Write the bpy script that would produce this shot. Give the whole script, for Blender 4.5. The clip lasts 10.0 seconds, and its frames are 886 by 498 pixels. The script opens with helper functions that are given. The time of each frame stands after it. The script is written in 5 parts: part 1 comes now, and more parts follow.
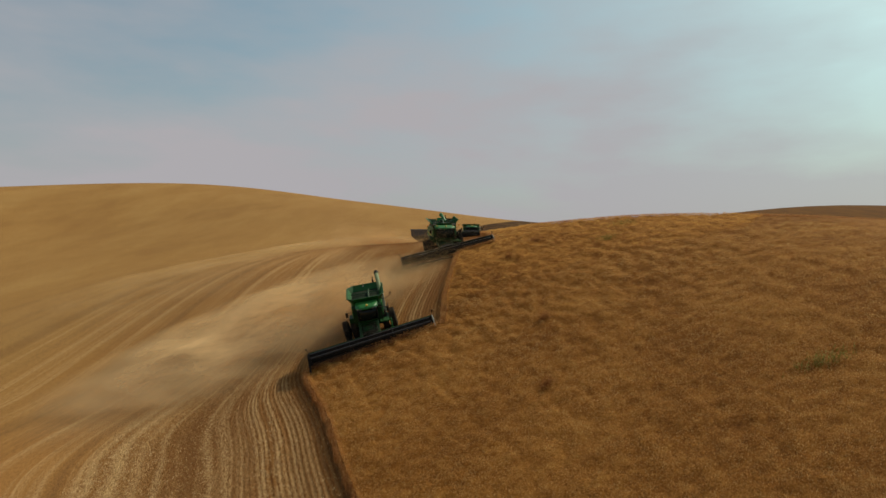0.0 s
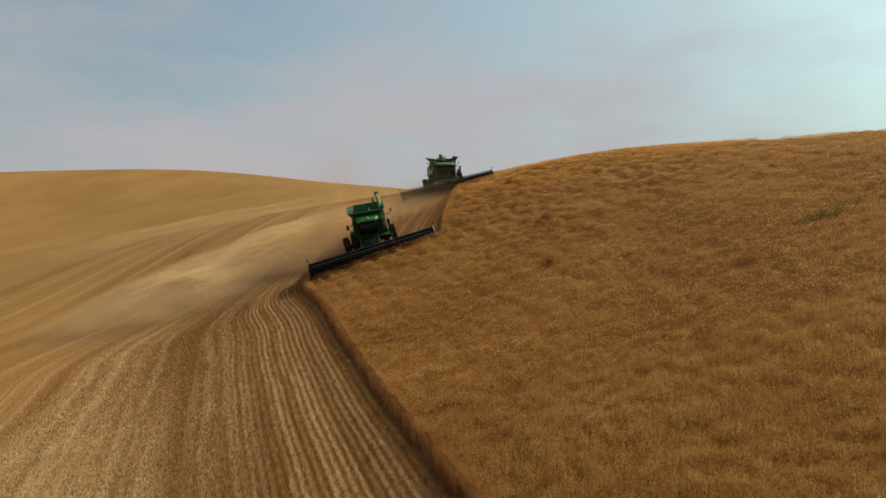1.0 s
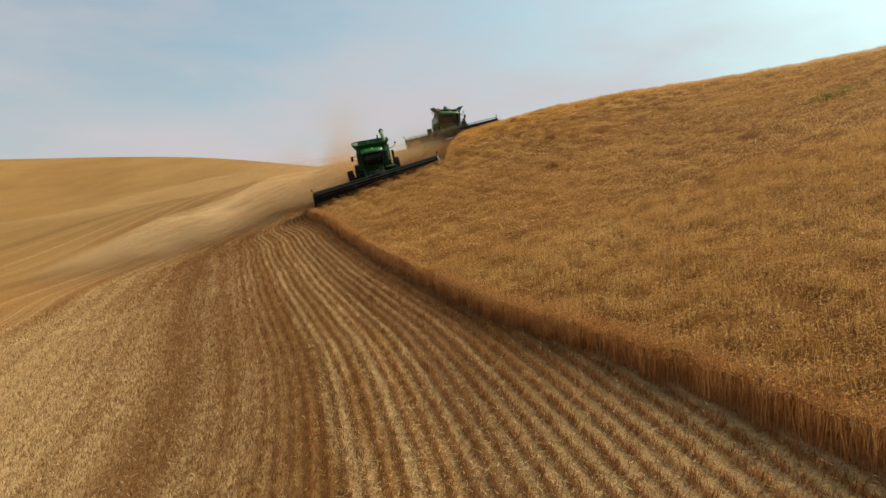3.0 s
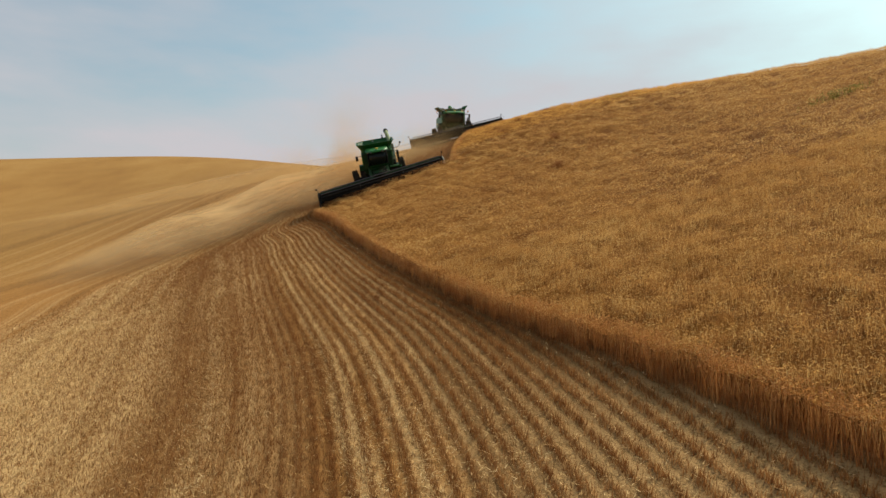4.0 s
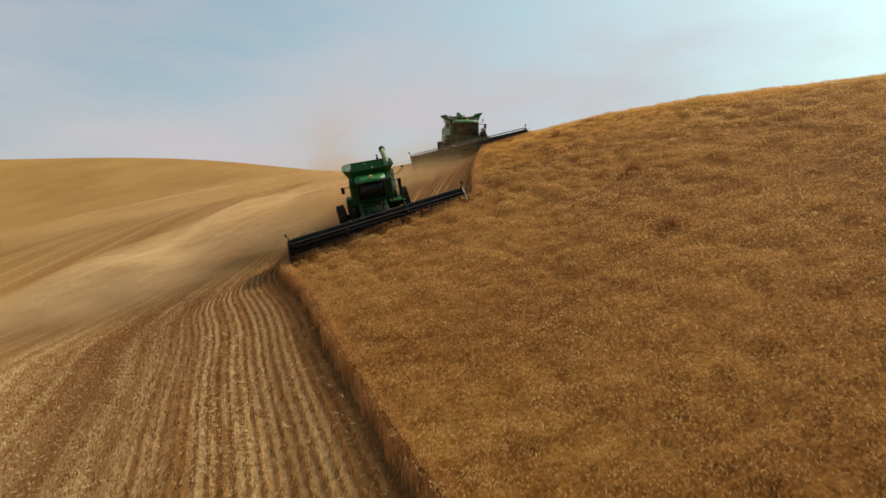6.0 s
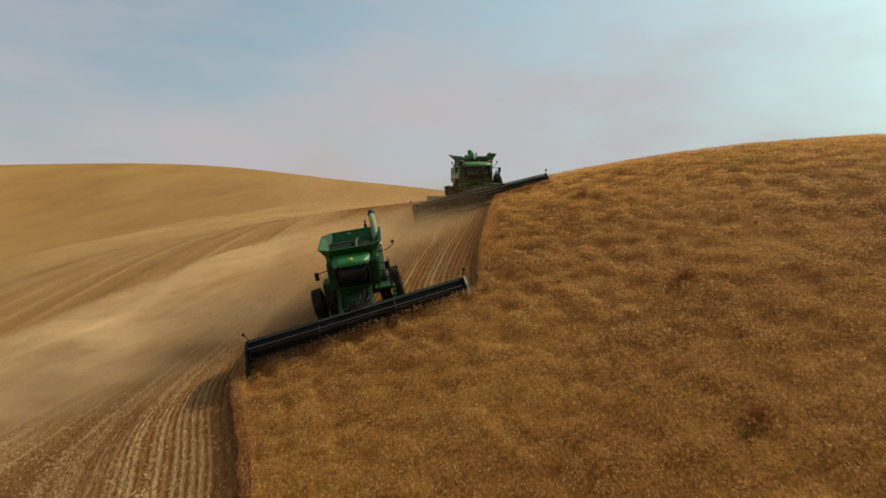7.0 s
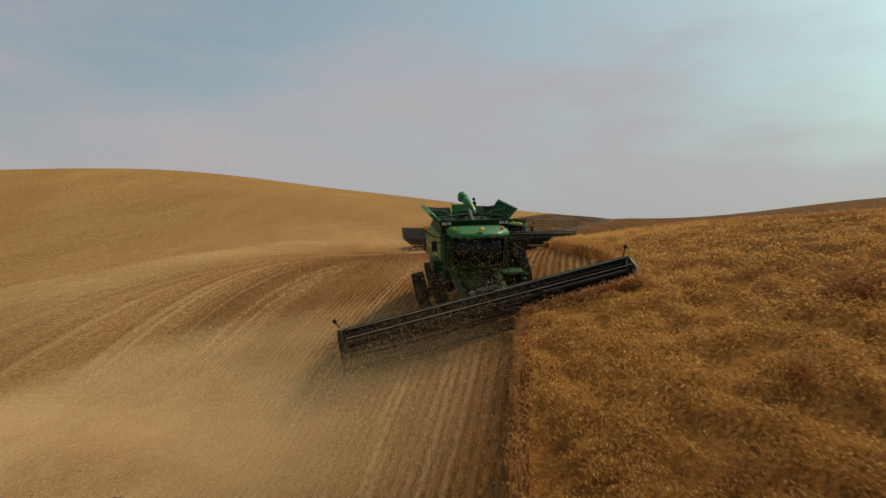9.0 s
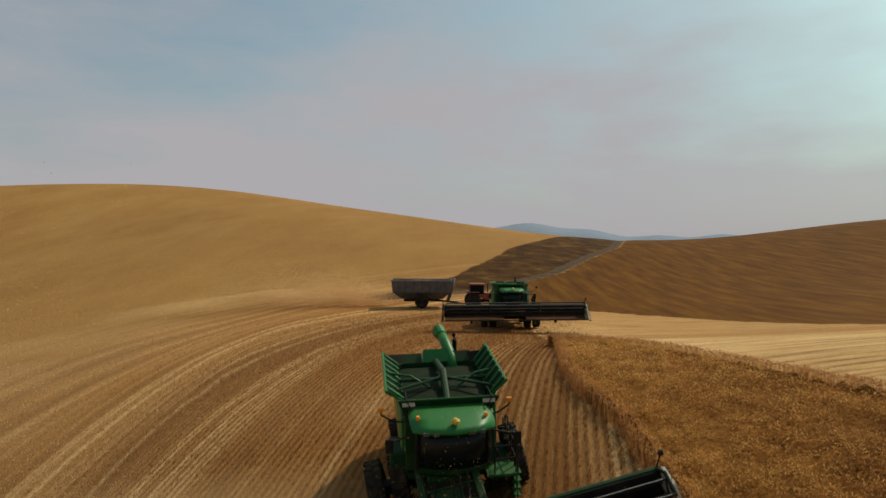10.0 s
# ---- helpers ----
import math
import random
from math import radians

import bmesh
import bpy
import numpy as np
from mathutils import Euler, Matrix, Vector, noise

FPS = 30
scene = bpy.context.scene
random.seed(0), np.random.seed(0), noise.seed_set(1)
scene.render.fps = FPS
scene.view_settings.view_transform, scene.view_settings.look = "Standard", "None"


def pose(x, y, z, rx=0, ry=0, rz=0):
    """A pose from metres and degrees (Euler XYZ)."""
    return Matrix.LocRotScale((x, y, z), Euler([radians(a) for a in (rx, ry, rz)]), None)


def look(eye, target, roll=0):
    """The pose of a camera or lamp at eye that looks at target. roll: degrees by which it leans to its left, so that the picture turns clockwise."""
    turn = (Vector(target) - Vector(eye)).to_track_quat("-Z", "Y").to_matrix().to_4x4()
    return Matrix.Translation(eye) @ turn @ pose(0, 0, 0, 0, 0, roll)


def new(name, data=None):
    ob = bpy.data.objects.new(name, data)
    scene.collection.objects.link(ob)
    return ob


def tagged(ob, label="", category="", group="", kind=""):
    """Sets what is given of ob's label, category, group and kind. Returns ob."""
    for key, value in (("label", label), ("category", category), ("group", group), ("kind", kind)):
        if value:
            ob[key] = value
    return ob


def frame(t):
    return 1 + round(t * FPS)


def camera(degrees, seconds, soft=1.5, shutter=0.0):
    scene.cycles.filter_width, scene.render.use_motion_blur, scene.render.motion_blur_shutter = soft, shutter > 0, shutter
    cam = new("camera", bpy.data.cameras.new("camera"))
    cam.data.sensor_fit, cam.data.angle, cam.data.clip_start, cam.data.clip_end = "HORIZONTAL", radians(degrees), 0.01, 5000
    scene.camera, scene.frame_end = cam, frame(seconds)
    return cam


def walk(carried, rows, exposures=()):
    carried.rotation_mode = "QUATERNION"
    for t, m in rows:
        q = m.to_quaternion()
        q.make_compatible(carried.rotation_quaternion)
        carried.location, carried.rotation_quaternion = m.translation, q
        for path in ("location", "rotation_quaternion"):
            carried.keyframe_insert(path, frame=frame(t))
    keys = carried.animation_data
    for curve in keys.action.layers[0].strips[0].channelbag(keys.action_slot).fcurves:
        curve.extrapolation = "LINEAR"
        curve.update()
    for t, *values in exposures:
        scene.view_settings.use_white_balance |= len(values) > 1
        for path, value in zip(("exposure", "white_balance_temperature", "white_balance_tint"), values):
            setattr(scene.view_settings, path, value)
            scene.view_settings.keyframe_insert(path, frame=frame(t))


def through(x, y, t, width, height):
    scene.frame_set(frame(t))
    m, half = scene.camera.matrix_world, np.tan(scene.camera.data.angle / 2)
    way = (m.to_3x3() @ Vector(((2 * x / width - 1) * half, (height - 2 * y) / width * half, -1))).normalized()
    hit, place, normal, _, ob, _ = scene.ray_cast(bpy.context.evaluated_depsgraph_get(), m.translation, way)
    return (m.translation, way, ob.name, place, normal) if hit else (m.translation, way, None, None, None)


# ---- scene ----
# the camera: a drone that sinks, hovers, then flies over the harvesters
cam = camera(69.0, 10.0, soft=1.5, shutter=0.15)
PATH = [
    (0.0, pose(0.78, 19.02, 20.92, 90.06, -0.46, -0.68)),
    (0.5, pose(0.33, 18.95, 15.96, 90.32, -0.51, -1.01)),
    (1.0, pose(0.50, 19.04, 11.87, 90.26, -0.32, -0.91)),
    (1.5, pose(0.51, 19.08, 7.64, 90.30, -0.18, -0.87)),
    (2.0, pose(0.58, 19.17, 5.10, 90.18, -0.07, -0.58)),
    (2.5, pose(0.72, 19.14, 5.00, 90.17, -0.09, -0.41)),
    (4.0, pose(0.63, 19.15, 5.04, 90.08, -0.11, 0.01)),
    (4.5, pose(0.66, 19.98, 5.44, 90.11, -0.14, 0.33)),
    (5.0, pose(-0.40, 25.18, 5.61, 90.13, -0.14, -1.59)),
    (5.5, pose(-1.72, 31.70, 7.70, 90.00, -0.07, -1.55)),
    (5.7, pose(-2.10, 34.34, 8.59, 89.98, -0.09, -1.57)),
    (6.8, pose(-0.17, 44.08, 14.85, 89.84, -1.07, 0.83)),
    (7.0, pose(-0.30, 46.56, 16.06, 89.84, -1.01, 0.68)),
    (7.5, pose(-0.51, 52.22, 19.50, 89.56, -0.77, 0.30)),
    (8.0, pose(-0.39, 57.72, 22.89, 89.21, -0.53, 0.21)),
    (8.5, pose(-0.13, 66.63, 23.72, 89.34, -0.43, 0.04)),
    (9.0, pose(0.39, 78.66, 23.54, 89.42, -0.47, -0.20)),
    (9.5, pose(1.54, 86.63, 26.10, 89.81, -0.63, 0.07)),
    (10.0, pose(1.88, 87.07, 29.73, 89.68, -0.40, 0.35)),
]
EXPOSURE = [(0.0, -0.30), (1.0, -0.15), (2.0, 0.15), (2.5, 0.2), (5.5, 0.2), (7.0, -0.05), (7.5, -0.12), (9.0, -0.28), (9.5, -0.3), (10.0, -0.3)]
walk(cam, PATH, EXPOSURE)

# ---- daylight: hazy sky, sun high on the right and a little ahead
SUN_EL, SUN_AZ = radians(48), radians(50)      # azimuth clockwise from +y
world = bpy.data.worlds.new("hazy_sky")
scene.world = world
world.use_nodes = True
wn, wl = world.node_tree.nodes, world.node_tree.links
bg = wn["Background"]
sky = wn.new("ShaderNodeTexSky")
sky.sky_type = 'NISHITA'
sky.sun_disc = False
sky.sun_elevation, sky.sun_rotation = SUN_EL, SUN_AZ
sky.dust_density, sky.air_density = 3.0, 1.0
wc = wn.new("ShaderNodeTexCoord")
wm = wn.new("ShaderNodeMapping")
wm.inputs["Scale"].default_value = (1.0, 1.0, 3.2)
wl.new(wc.outputs["Generated"], wm.inputs["Vector"])
cl = wn.new("ShaderNodeTexNoise")
cl.inputs["Scale"].default_value, cl.inputs["Detail"].default_value, cl.inputs["Roughness"].default_value = 2.3, 6.0, 0.5
wl.new(wm.outputs["Vector"], cl.inputs["Vector"])
clr = wn.new("ShaderNodeMapRange")
clr.inputs["From Min"].default_value, clr.inputs["From Max"].default_value = 0.34, 0.66
clr.inputs["To Min"].default_value, clr.inputs["To Max"].default_value = 0.0, 0.75
wl.new(cl.outputs["Fac"], clr.inputs["Value"])
sep = wn.new("ShaderNodeSeparateXYZ")
wl.new(wc.outputs["Generated"], sep.inputs["Vector"])
low = wn.new("ShaderNodeMapRange")             # the veil thickens towards the horizon
low.inputs["From Min"].default_value, low.inputs["From Max"].default_value = 0.04, 0.34
low.inputs["To Min"].default_value, low.inputs["To Max"].default_value = 0.75, -0.05
wl.new(sep.outputs["Z"], low.inputs["Value"])
add = wn.new("ShaderNodeMath")
add.operation, add.use_clamp = 'ADD', True
wl.new(clr.outputs["Result"], add.inputs[0])
wl.new(low.outputs["Result"], add.inputs[1])
side = wn.new("ShaderNodeMapRange")            # clearer and brighter towards the sun
side.inputs["From Min"].default_value, side.inputs["From Max"].default_value = 0.1, 0.6
side.inputs["To Min"].default_value, side.inputs["To Max"].default_value = 1.0, 0.8
wl.new(sep.outputs["X"], side.inputs["Value"])
thin = wn.new("ShaderNodeMath")
thin.operation = 'MULTIPLY'
wl.new(add.outputs["Value"], thin.inputs[0])
wl.new(side.outputs["Result"], thin.inputs[1])
sm = wn.new("ShaderNodeVectorMath")
sm.operation = 'MULTIPLY'
sm.inputs[1].default_value = (0.092, 0.124, 0.110)
wl.new(sky.outputs["Color"], sm.inputs[0])
veil = wn.new("ShaderNodeMix")
veil.data_type = 'RGBA'
veil.inputs["B"].default_value = (0.515, 0.495, 0.518, 1)
wl.new(thin.outputs["Value"], veil.inputs["Factor"])
wl.new(sm.outputs["Vector"], veil.inputs["A"])
wl.new(veil.outputs["Result"], bg.inputs["Color"])
bg.inputs["Strength"].default_value = 1.0

sun = new("sun", bpy.data.lights.new("sun", 'SUN'))
sun.data.energy, sun.data.angle, sun.data.color = 3.7, radians(1.2), (1.0, 0.90, 0.72)
sun.matrix_basis = look((0, 0, 60), (-math.sin(SUN_AZ) * math.cos(SUN_EL), -math.cos(SUN_AZ) * math.cos(SUN_EL), 60 - math.sin(SUN_EL)))


# ---- materials
def material(name, rough=0.8, metal=0.0):
    m = bpy.data.materials.new(name)
    m.use_nodes = True
    b = m.node_tree.nodes["Principled BSDF"]
    b.inputs["Roughness"].default_value, b.inputs["Metallic"].default_value = rough, metal
    return m, m.node_tree.nodes, m.node_tree.links, b


def noise_node(n, l, vec, scale, detail=4.0, rough=0.55):
    t = n.new("ShaderNodeTexNoise")
    t.inputs["Scale"].default_value, t.inputs["Detail"].default_value, t.inputs["Roughness"].default_value = scale, detail, rough
    if vec:
        l.new(vec, t.inputs["Vector"])
    return t.outputs["Fac"]


def ramp(n, l, fac, stops):
    r = n.new("ShaderNodeValToRGB")
    while len(r.color_ramp.elements) < len(stops):
        r.color_ramp.elements.new(0.5)
    for e, (p, c) in zip(r.color_ramp.elements, stops):
        e.position, e.color = p, (*c, 1)
    l.new(fac, r.inputs["Fac"])
    return r.outputs["Color"]


def mix(n, l, fac, a, b, blend='MIX'):
    m = n.new("ShaderNodeMix")
    m.data_type, m.blend_type = 'RGBA', blend
    for key, v in (("Factor", fac), ("A", a), ("B", b)):
        if isinstance(v, (int, float)):
            m.inputs[key].default_value = v
        elif isinstance(v, tuple):
            m.inputs[key].default_value = (*v, 1)
        else:
            l.new(v, m.inputs[key])
    return m.outputs["Result"]


def mapped(n, l, out, scale):
    m = n.new("ShaderNodeMapping")
    m.inputs["Scale"].default_value = scale
    l.new(out, m.inputs["Vector"])
    return m.outputs["Vector"]


def math_node(n, l, op, a, b=0.0, clamp=False):
    m = n.new("ShaderNodeMath")
    m.operation, m.use_clamp = op, clamp
    for i, v in enumerate((a, b)):
        if isinstance(v, (int, float)):
            m.inputs[i].default_value = v
        else:
            l.new(v, m.inputs[i])
    return m.outputs["Value"]


def span(n, l, v, a, b, c=0.0, d=1.0):
    m = n.new("ShaderNodeMapRange")
    for k, x in zip(("From Min", "From Max", "To Min", "To Max"), (a, b, c, d)):
        m.inputs[k].default_value = x
    l.new(v, m.inputs["Value"])
    return m.outputs["Result"]


def bump(n, l, b, height, strength, distance):
    t = n.new("ShaderNodeBump")
    t.inputs["Strength"].default_value, t.inputs["Distance"].default_value = strength, distance
    l.new(height, t.inputs["Height"])
    l.new(t.outputs["Normal"], b.inputs["Normal"])


def paint(name, color, rough=0.45, metal=0.0, dust=0.35, dust_color=(0.36, 0.25, 0.12), scale=1.6, gloss=0.5):
    """Machine paint or metal under a film of field dust."""
    m, n, l, b = material(name, rough, metal)
    b.inputs["Specular IOR Level"].default_value = gloss
    tc = n.new("ShaderNodeTexCoord").outputs["Object"]
    big = noise_node(n, l, tc, scale, 5.0, 0.6)
    fine = noise_node(n, l, tc, scale * 14, 3.0, 0.6)
    f = math_node(n, l, 'MULTIPLY', span(n, l, big, 0.42, 0.7), span(n, l, fine, 0.25, 0.7), True)
    g = n.new("ShaderNodeNewGeometry")
    up = n.new("ShaderNodeSeparateXYZ")
    l.new(g.outputs["Normal"], up.inputs["Vector"])
    lie = span(n, l, up.outputs["Z"], 0.3, 1.0, 0.0, 0.35)
    f = math_node(n, l, 'ADD', f, lie, True)
    f = math_node(n, l, 'MULTIPLY', f, dust, True)
    l.new(mix(n, l, f, color, dust_color), b.inputs["Base Color"])
    l.new(span(n, l, f, 0.0, 0.6, rough, 0.9), b.inputs["Roughness"])
    bump(n, l, b, fine, 0.12, 0.01)
    return m


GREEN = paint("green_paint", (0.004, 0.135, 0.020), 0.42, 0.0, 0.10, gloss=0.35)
# darker copy of the green: shade put into the colour of sheltered parts
SHADE_GREEN = paint("green_steel_painted_shade", (0.003, 0.034, 0.008), 0.55, 0.0, 0.08, gloss=0.2)
TANK_GREEN = paint("tank_green_steel", (0.004, 0.075, 0.013), 0.5, 0.0, 0.08, gloss=0.25)
# near black, so the shade inside the tank is painted on its floor
TANK_SHADE = paint("tank_painted_shade", (0.003, 0.014, 0.005), 0.8, 0.0, 0.05, gloss=0.1)
YELLOW = paint("yellow_paint", (0.55, 0.38, 0.02), 0.45, 0.0, 0.5)
DUSTY = paint("dust_caked_steel", (0.010, 0.012, 0.007), 0.85, 0.0, 0.55, (0.062, 0.036, 0.017), gloss=0.1)
BLACK = paint("black_steel", (0.007, 0.007, 0.007), 0.65, 0.0, 0.10, gloss=0.15)
RUBBER = paint("rubber", (0.011, 0.010, 0.009), 0.85, 0.0, 0.25, gloss=0.15)
STEEL = paint("worn_steel", (0.24, 0.235, 0.23), 0.42, 0.8, 0.4)
GREY = paint("grey_steel", (0.075, 0.08, 0.09), 0.5, 0.3, 0.4)
CREAM = paint("dusty_white_cap", (0.42, 0.42, 0.33), 0.5, 0.0, 0.6)
DUSTY_GREEN = paint("dust_filmed_green", (0.10, 0.18, 0.07), 0.6, 0.0, 0.6)
DRAPER = paint("straw_dusted_canvas", (0.085, 0.036, 0.020), 0.9, 0.0, 0.6, (0.20, 0.105, 0.045), gloss=0.1)
RED = paint("red_paint", (0.22, 0.03, 0.02), 0.45, 0.0, 0.6)
ORANGE = paint("amber_lens", (0.8, 0.28, 0.02), 0.2, 0.0, 0.1)
PALE = paint("worn_white_steel", (0.5, 0.49, 0.44), 0.5, 0.0, 0.3)
GLASS, gn, gl, gb = material("tinted_glass", 0.12)
gb.inputs["Base Color"].default_value = (0.008, 0.012, 0.010, 1)
gb.inputs["Specular IOR Level"].default_value = 0.15
LAMP = paint("lamp_lens", (0.30, 0.30, 0.27), 0.2, 0.0, 0.2)


# swaths of bright straw left by earlier passes: offset from the cutting line, half width, strength
SWATHS = ((-18.3, 0.7, 0.8), (-16.2, 0.9, 1.0), (-12.4, 0.4, 0.6), (-8.6, 0.5, 0.6), (-4.75, 0.4, 1.0), (-3.6, 0.35, 1.0), (4.6, 0.5, 0.55), (8.5, 0.35, 0.7))


def rough_color(n, l, tc, a, c, d, scale):
    """Mottled colour of rough ground, and its fine relief."""
    big = noise_node(n, l, tc, scale, 6.0, 0.6)
    fine = noise_node(n, l, tc, scale * 9, 5.0, 0.7)
    f = math_node(n, l, 'ADD', math_node(n, l, 'MULTIPLY', big, 0.72), math_node(n, l, 'MULTIPLY', fine, 0.28))
    return ramp(n, l, f, [(0.36, a), (0.52, c), (0.68, d)]), fine


def field_ground():
    """Cut stubble: drill rows, swaths of bright straw and wheel tracks, all along the cutting line (UV: offset, way)."""
    m, n, l, b = material("stubble_soil", 0.95)
    b.inputs["Specular IOR Level"].default_value = 0.06
    uv = n.new("ShaderNodeUVMap")
    uv.uv_map = "rows"
    sx = n.new("ShaderNodeSeparateXYZ")
    l.new(uv.outputs["UV"], sx.inputs["Vector"])
    tc = n.new("ShaderNodeTexCoord").outputs["Object"]
    row = math_node(n, l, 'SINE', math_node(n, l, 'MULTIPLY', sx.outputs["X"], 2 * math.pi / 0.36))
    shown = span(n, l, sx.outputs["X"], -8.5, -4.5, 0.06, 1.0)         # rows show only beside the standing crop
    row = math_node(n, l, 'MULTIPLY', span(n, l, row, -0.6, 0.9), shown)
    stray = noise_node(n, l, mapped(n, l, uv.outputs["UV"], (0.15, 0.11, 1)), 1.0, 3.0, 0.6)
    off = math_node(n, l, 'ADD', sx.outputs["X"], span(n, l, stray, 0.25, 0.75, -0.45, 0.45))
    stops = [(0.0, (0.1,) * 3)]
    for c, w, k in SWATHS:
        stops += [((c - w + 20) / 36, (0.06,) * 3), ((c + 20) / 36, (k,) * 3), ((c + w + 20) / 36, (0.06,) * 3)]
    band = ramp(n, l, span(n, l, off, -20, 16), stops)
    swath = noise_node(n, l, mapped(n, l, uv.outputs["UV"], (0.33, 0.005, 1)), 1.0, 3.0, 0.6)
    streak = noise_node(n, l, mapped(n, l, uv.outputs["UV"], (1.7, 0.03, 1)), 1.0, 3.0, 0.6)
    patch = noise_node(n, l, tc, 0.03, 4.0, 0.55)
    straw = noise_node(n, l, mapped(n, l, uv.outputs["UV"], (7.0, 2.2, 1)), 1.0, 5.0, 0.7)
    grain = noise_node(n, l, tc, 22.0, 3.0, 0.7)
    far_band = math_node(n, l, 'MULTIPLY', span(n, l, swath, 0.47, 0.62), span(n, l, streak, 0.3, 0.55), True)
    light = math_node(n, l, 'MAXIMUM', band, math_node(n, l, 'MULTIPLY', far_band, span(n, l, sx.outputs["X"], -75.0, -25.0, 0.12, 0.6)))
    broad = math_node(n, l, 'MULTIPLY', span(n, l, off, -9.5, -12.5, 0.05, 0.9), span(n, l, sx.outputs["Y"], 72.0, 50.0), True)
    lanes = noise_node(n, l, mapped(n, l, uv.outputs["UV"], (0.55, 0.012, 1)), 1.0, 4.0, 0.65)
    broad = math_node(n, l, 'MULTIPLY', broad, span(n, l, lanes, 0.40, 0.58, 0.4, 1.35))
    light = math_node(n, l, 'MAXIMUM', light, broad)
    light = math_node(n, l, 'MULTIPLY', light, span(n, l, straw, 0.22, 0.5), True)
    between = math_node(n, l, 'MULTIPLY', span(n, l, off, -3.4, -1.6, 0.0, 0.5), span(n, l, sx.outputs["Y"], 39.0, 31.0), True)
    light = math_node(n, l, 'MAXIMUM', light, between)      # chaff between the rows beside the crop
    light = math_node(n, l, 'MULTIPLY', light, span(n, l, row, 0.0, 1.0, 1.0, 0.55), True)
    soil = ramp(n, l, patch, [(0.3, (0.28, 0.112, 0.026)), (0.7, (0.42, 0.188, 0.046))])
    soil = mix(n, l, span(n, l, sx.outputs["X"], -28.0, -60.0, 0.0, 0.8), soil, ramp(n, l, noise_node(n, l, mapped(n, l, tc, (0.045, 0.02, 0.0)), 1.0, 6.0, 0.65), [(0.3, (0.25, 0.120, 0.030)), (0.5, (0.335, 0.175, 0.047)), (0.7, (0.41, 0.236, 0.073))]))
    tracks = mix(n, l, math_node(n, l, 'MULTIPLY', span(n, l, swath, 0.49, 0.37, 0.0, 0.8), span(n, l, sx.outputs["X"], -95.0, -35.0, 0.12, 0.7)), soil, (0.165, 0.072, 0.019))
    rowed = mix(n, l, math_node(n, l, 'MULTIPLY', row, span(n, l, streak, 0.35, 0.65, 0.25, 0.75)), tracks, (0.150, 0.062, 0.018))
    rowed = mix(n, l, span(n, l, off, 9.0, 9.7, 0.0, 0.8), rowed, (0.16, 0.062, 0.015))
    # darker strip along the cut edge on the near slope
    by_crop = math_node(n, l, 'MULTIPLY', span(n, l, off, -3.1, -2.7, 0.0, 0.75), span(n, l, sx.outputs["Y"], 84.0, 76.0), True)
    rowed = mix(n, l, by_crop, rowed, (0.15, 0.066, 0.02))
    worn = math_node(n, l, 'MULTIPLY', span(n, l, off, -5.2, -5.7, 0.0, 0.6), span(n, l, off, -14.0, -10.0), True)
    rowed = mix(n, l, worn, rowed, (0.215, 0.092, 0.027))
    strawed = mix(n, l, light, rowed, (0.72, 0.46, 0.20))
    dark = mix(n, l, span(n, l, math_node(n, l, 'MULTIPLY', grain, straw), 0.10, 0.27), (0.13, 0.065, 0.02), strawed)
    # brown crop, dry bank and gravel road, by distance inside each (UV zones)
    zone = []
    for name in ("zone_grass", "zone_crop"):
        z = n.new("ShaderNodeUVMap")
        z.uv_map = name
        s = n.new("ShaderNodeSeparateXYZ")
        l.new(z.outputs["UV"], s.inputs["Vector"])
        zone += [s.outputs["X"], s.outputs["Y"]]
    bare = 1.0
    fray = span(n, l, noise_node(n, l, tc, 0.5, 5.0, 0.65), 0.25, 0.75, -1.0, 1.0)
    for inside, rough, a, c, d, scale in ((zone[2], 1.2, (0.070, 0.024, 0.001), (0.120, 0.045, 0.002), (0.175, 0.074, 0.006), 0.45),
                                          (zone[0], 0.6, (0.026, 0.010, 0.002), (0.070, 0.030, 0.005), (0.17, 0.085, 0.020), 0.25),
                                          (zone[1], 0.25, (0.060, 0.037, 0.020), (0.088, 0.056, 0.032), (0.12, 0.08, 0.048), 0.9)):
        at = mapped(n, l, tc, (1.3, 0.16, 0.0)) if rough == 1.2 else tc      # the crop is streaked up the slope
        col, fine = rough_color(n, l, at, a, c, d, scale)
        edge = math_node(n, l, 'ADD', inside, math_node(n, l, 'MULTIPLY', fray, rough))
        mask = span(n, l, edge, -0.3, 0.3)
        dark = mix(n, l, mask, dark, col)
        bare = math_node(n, l, 'MULTIPLY', bare, math_node(n, l, 'SUBTRACT', 1.0, mask))
    l.new(dark, b.inputs["Base Color"])
    h = math_node(n, l, 'ADD', math_node(n, l, 'MULTIPLY', row, 0.45), math_node(n, l, 'ADD', straw, grain))
    bump(n, l, b, math_node(n, l, 'MULTIPLY', h, bare), 0.8, 0.08)
    return m


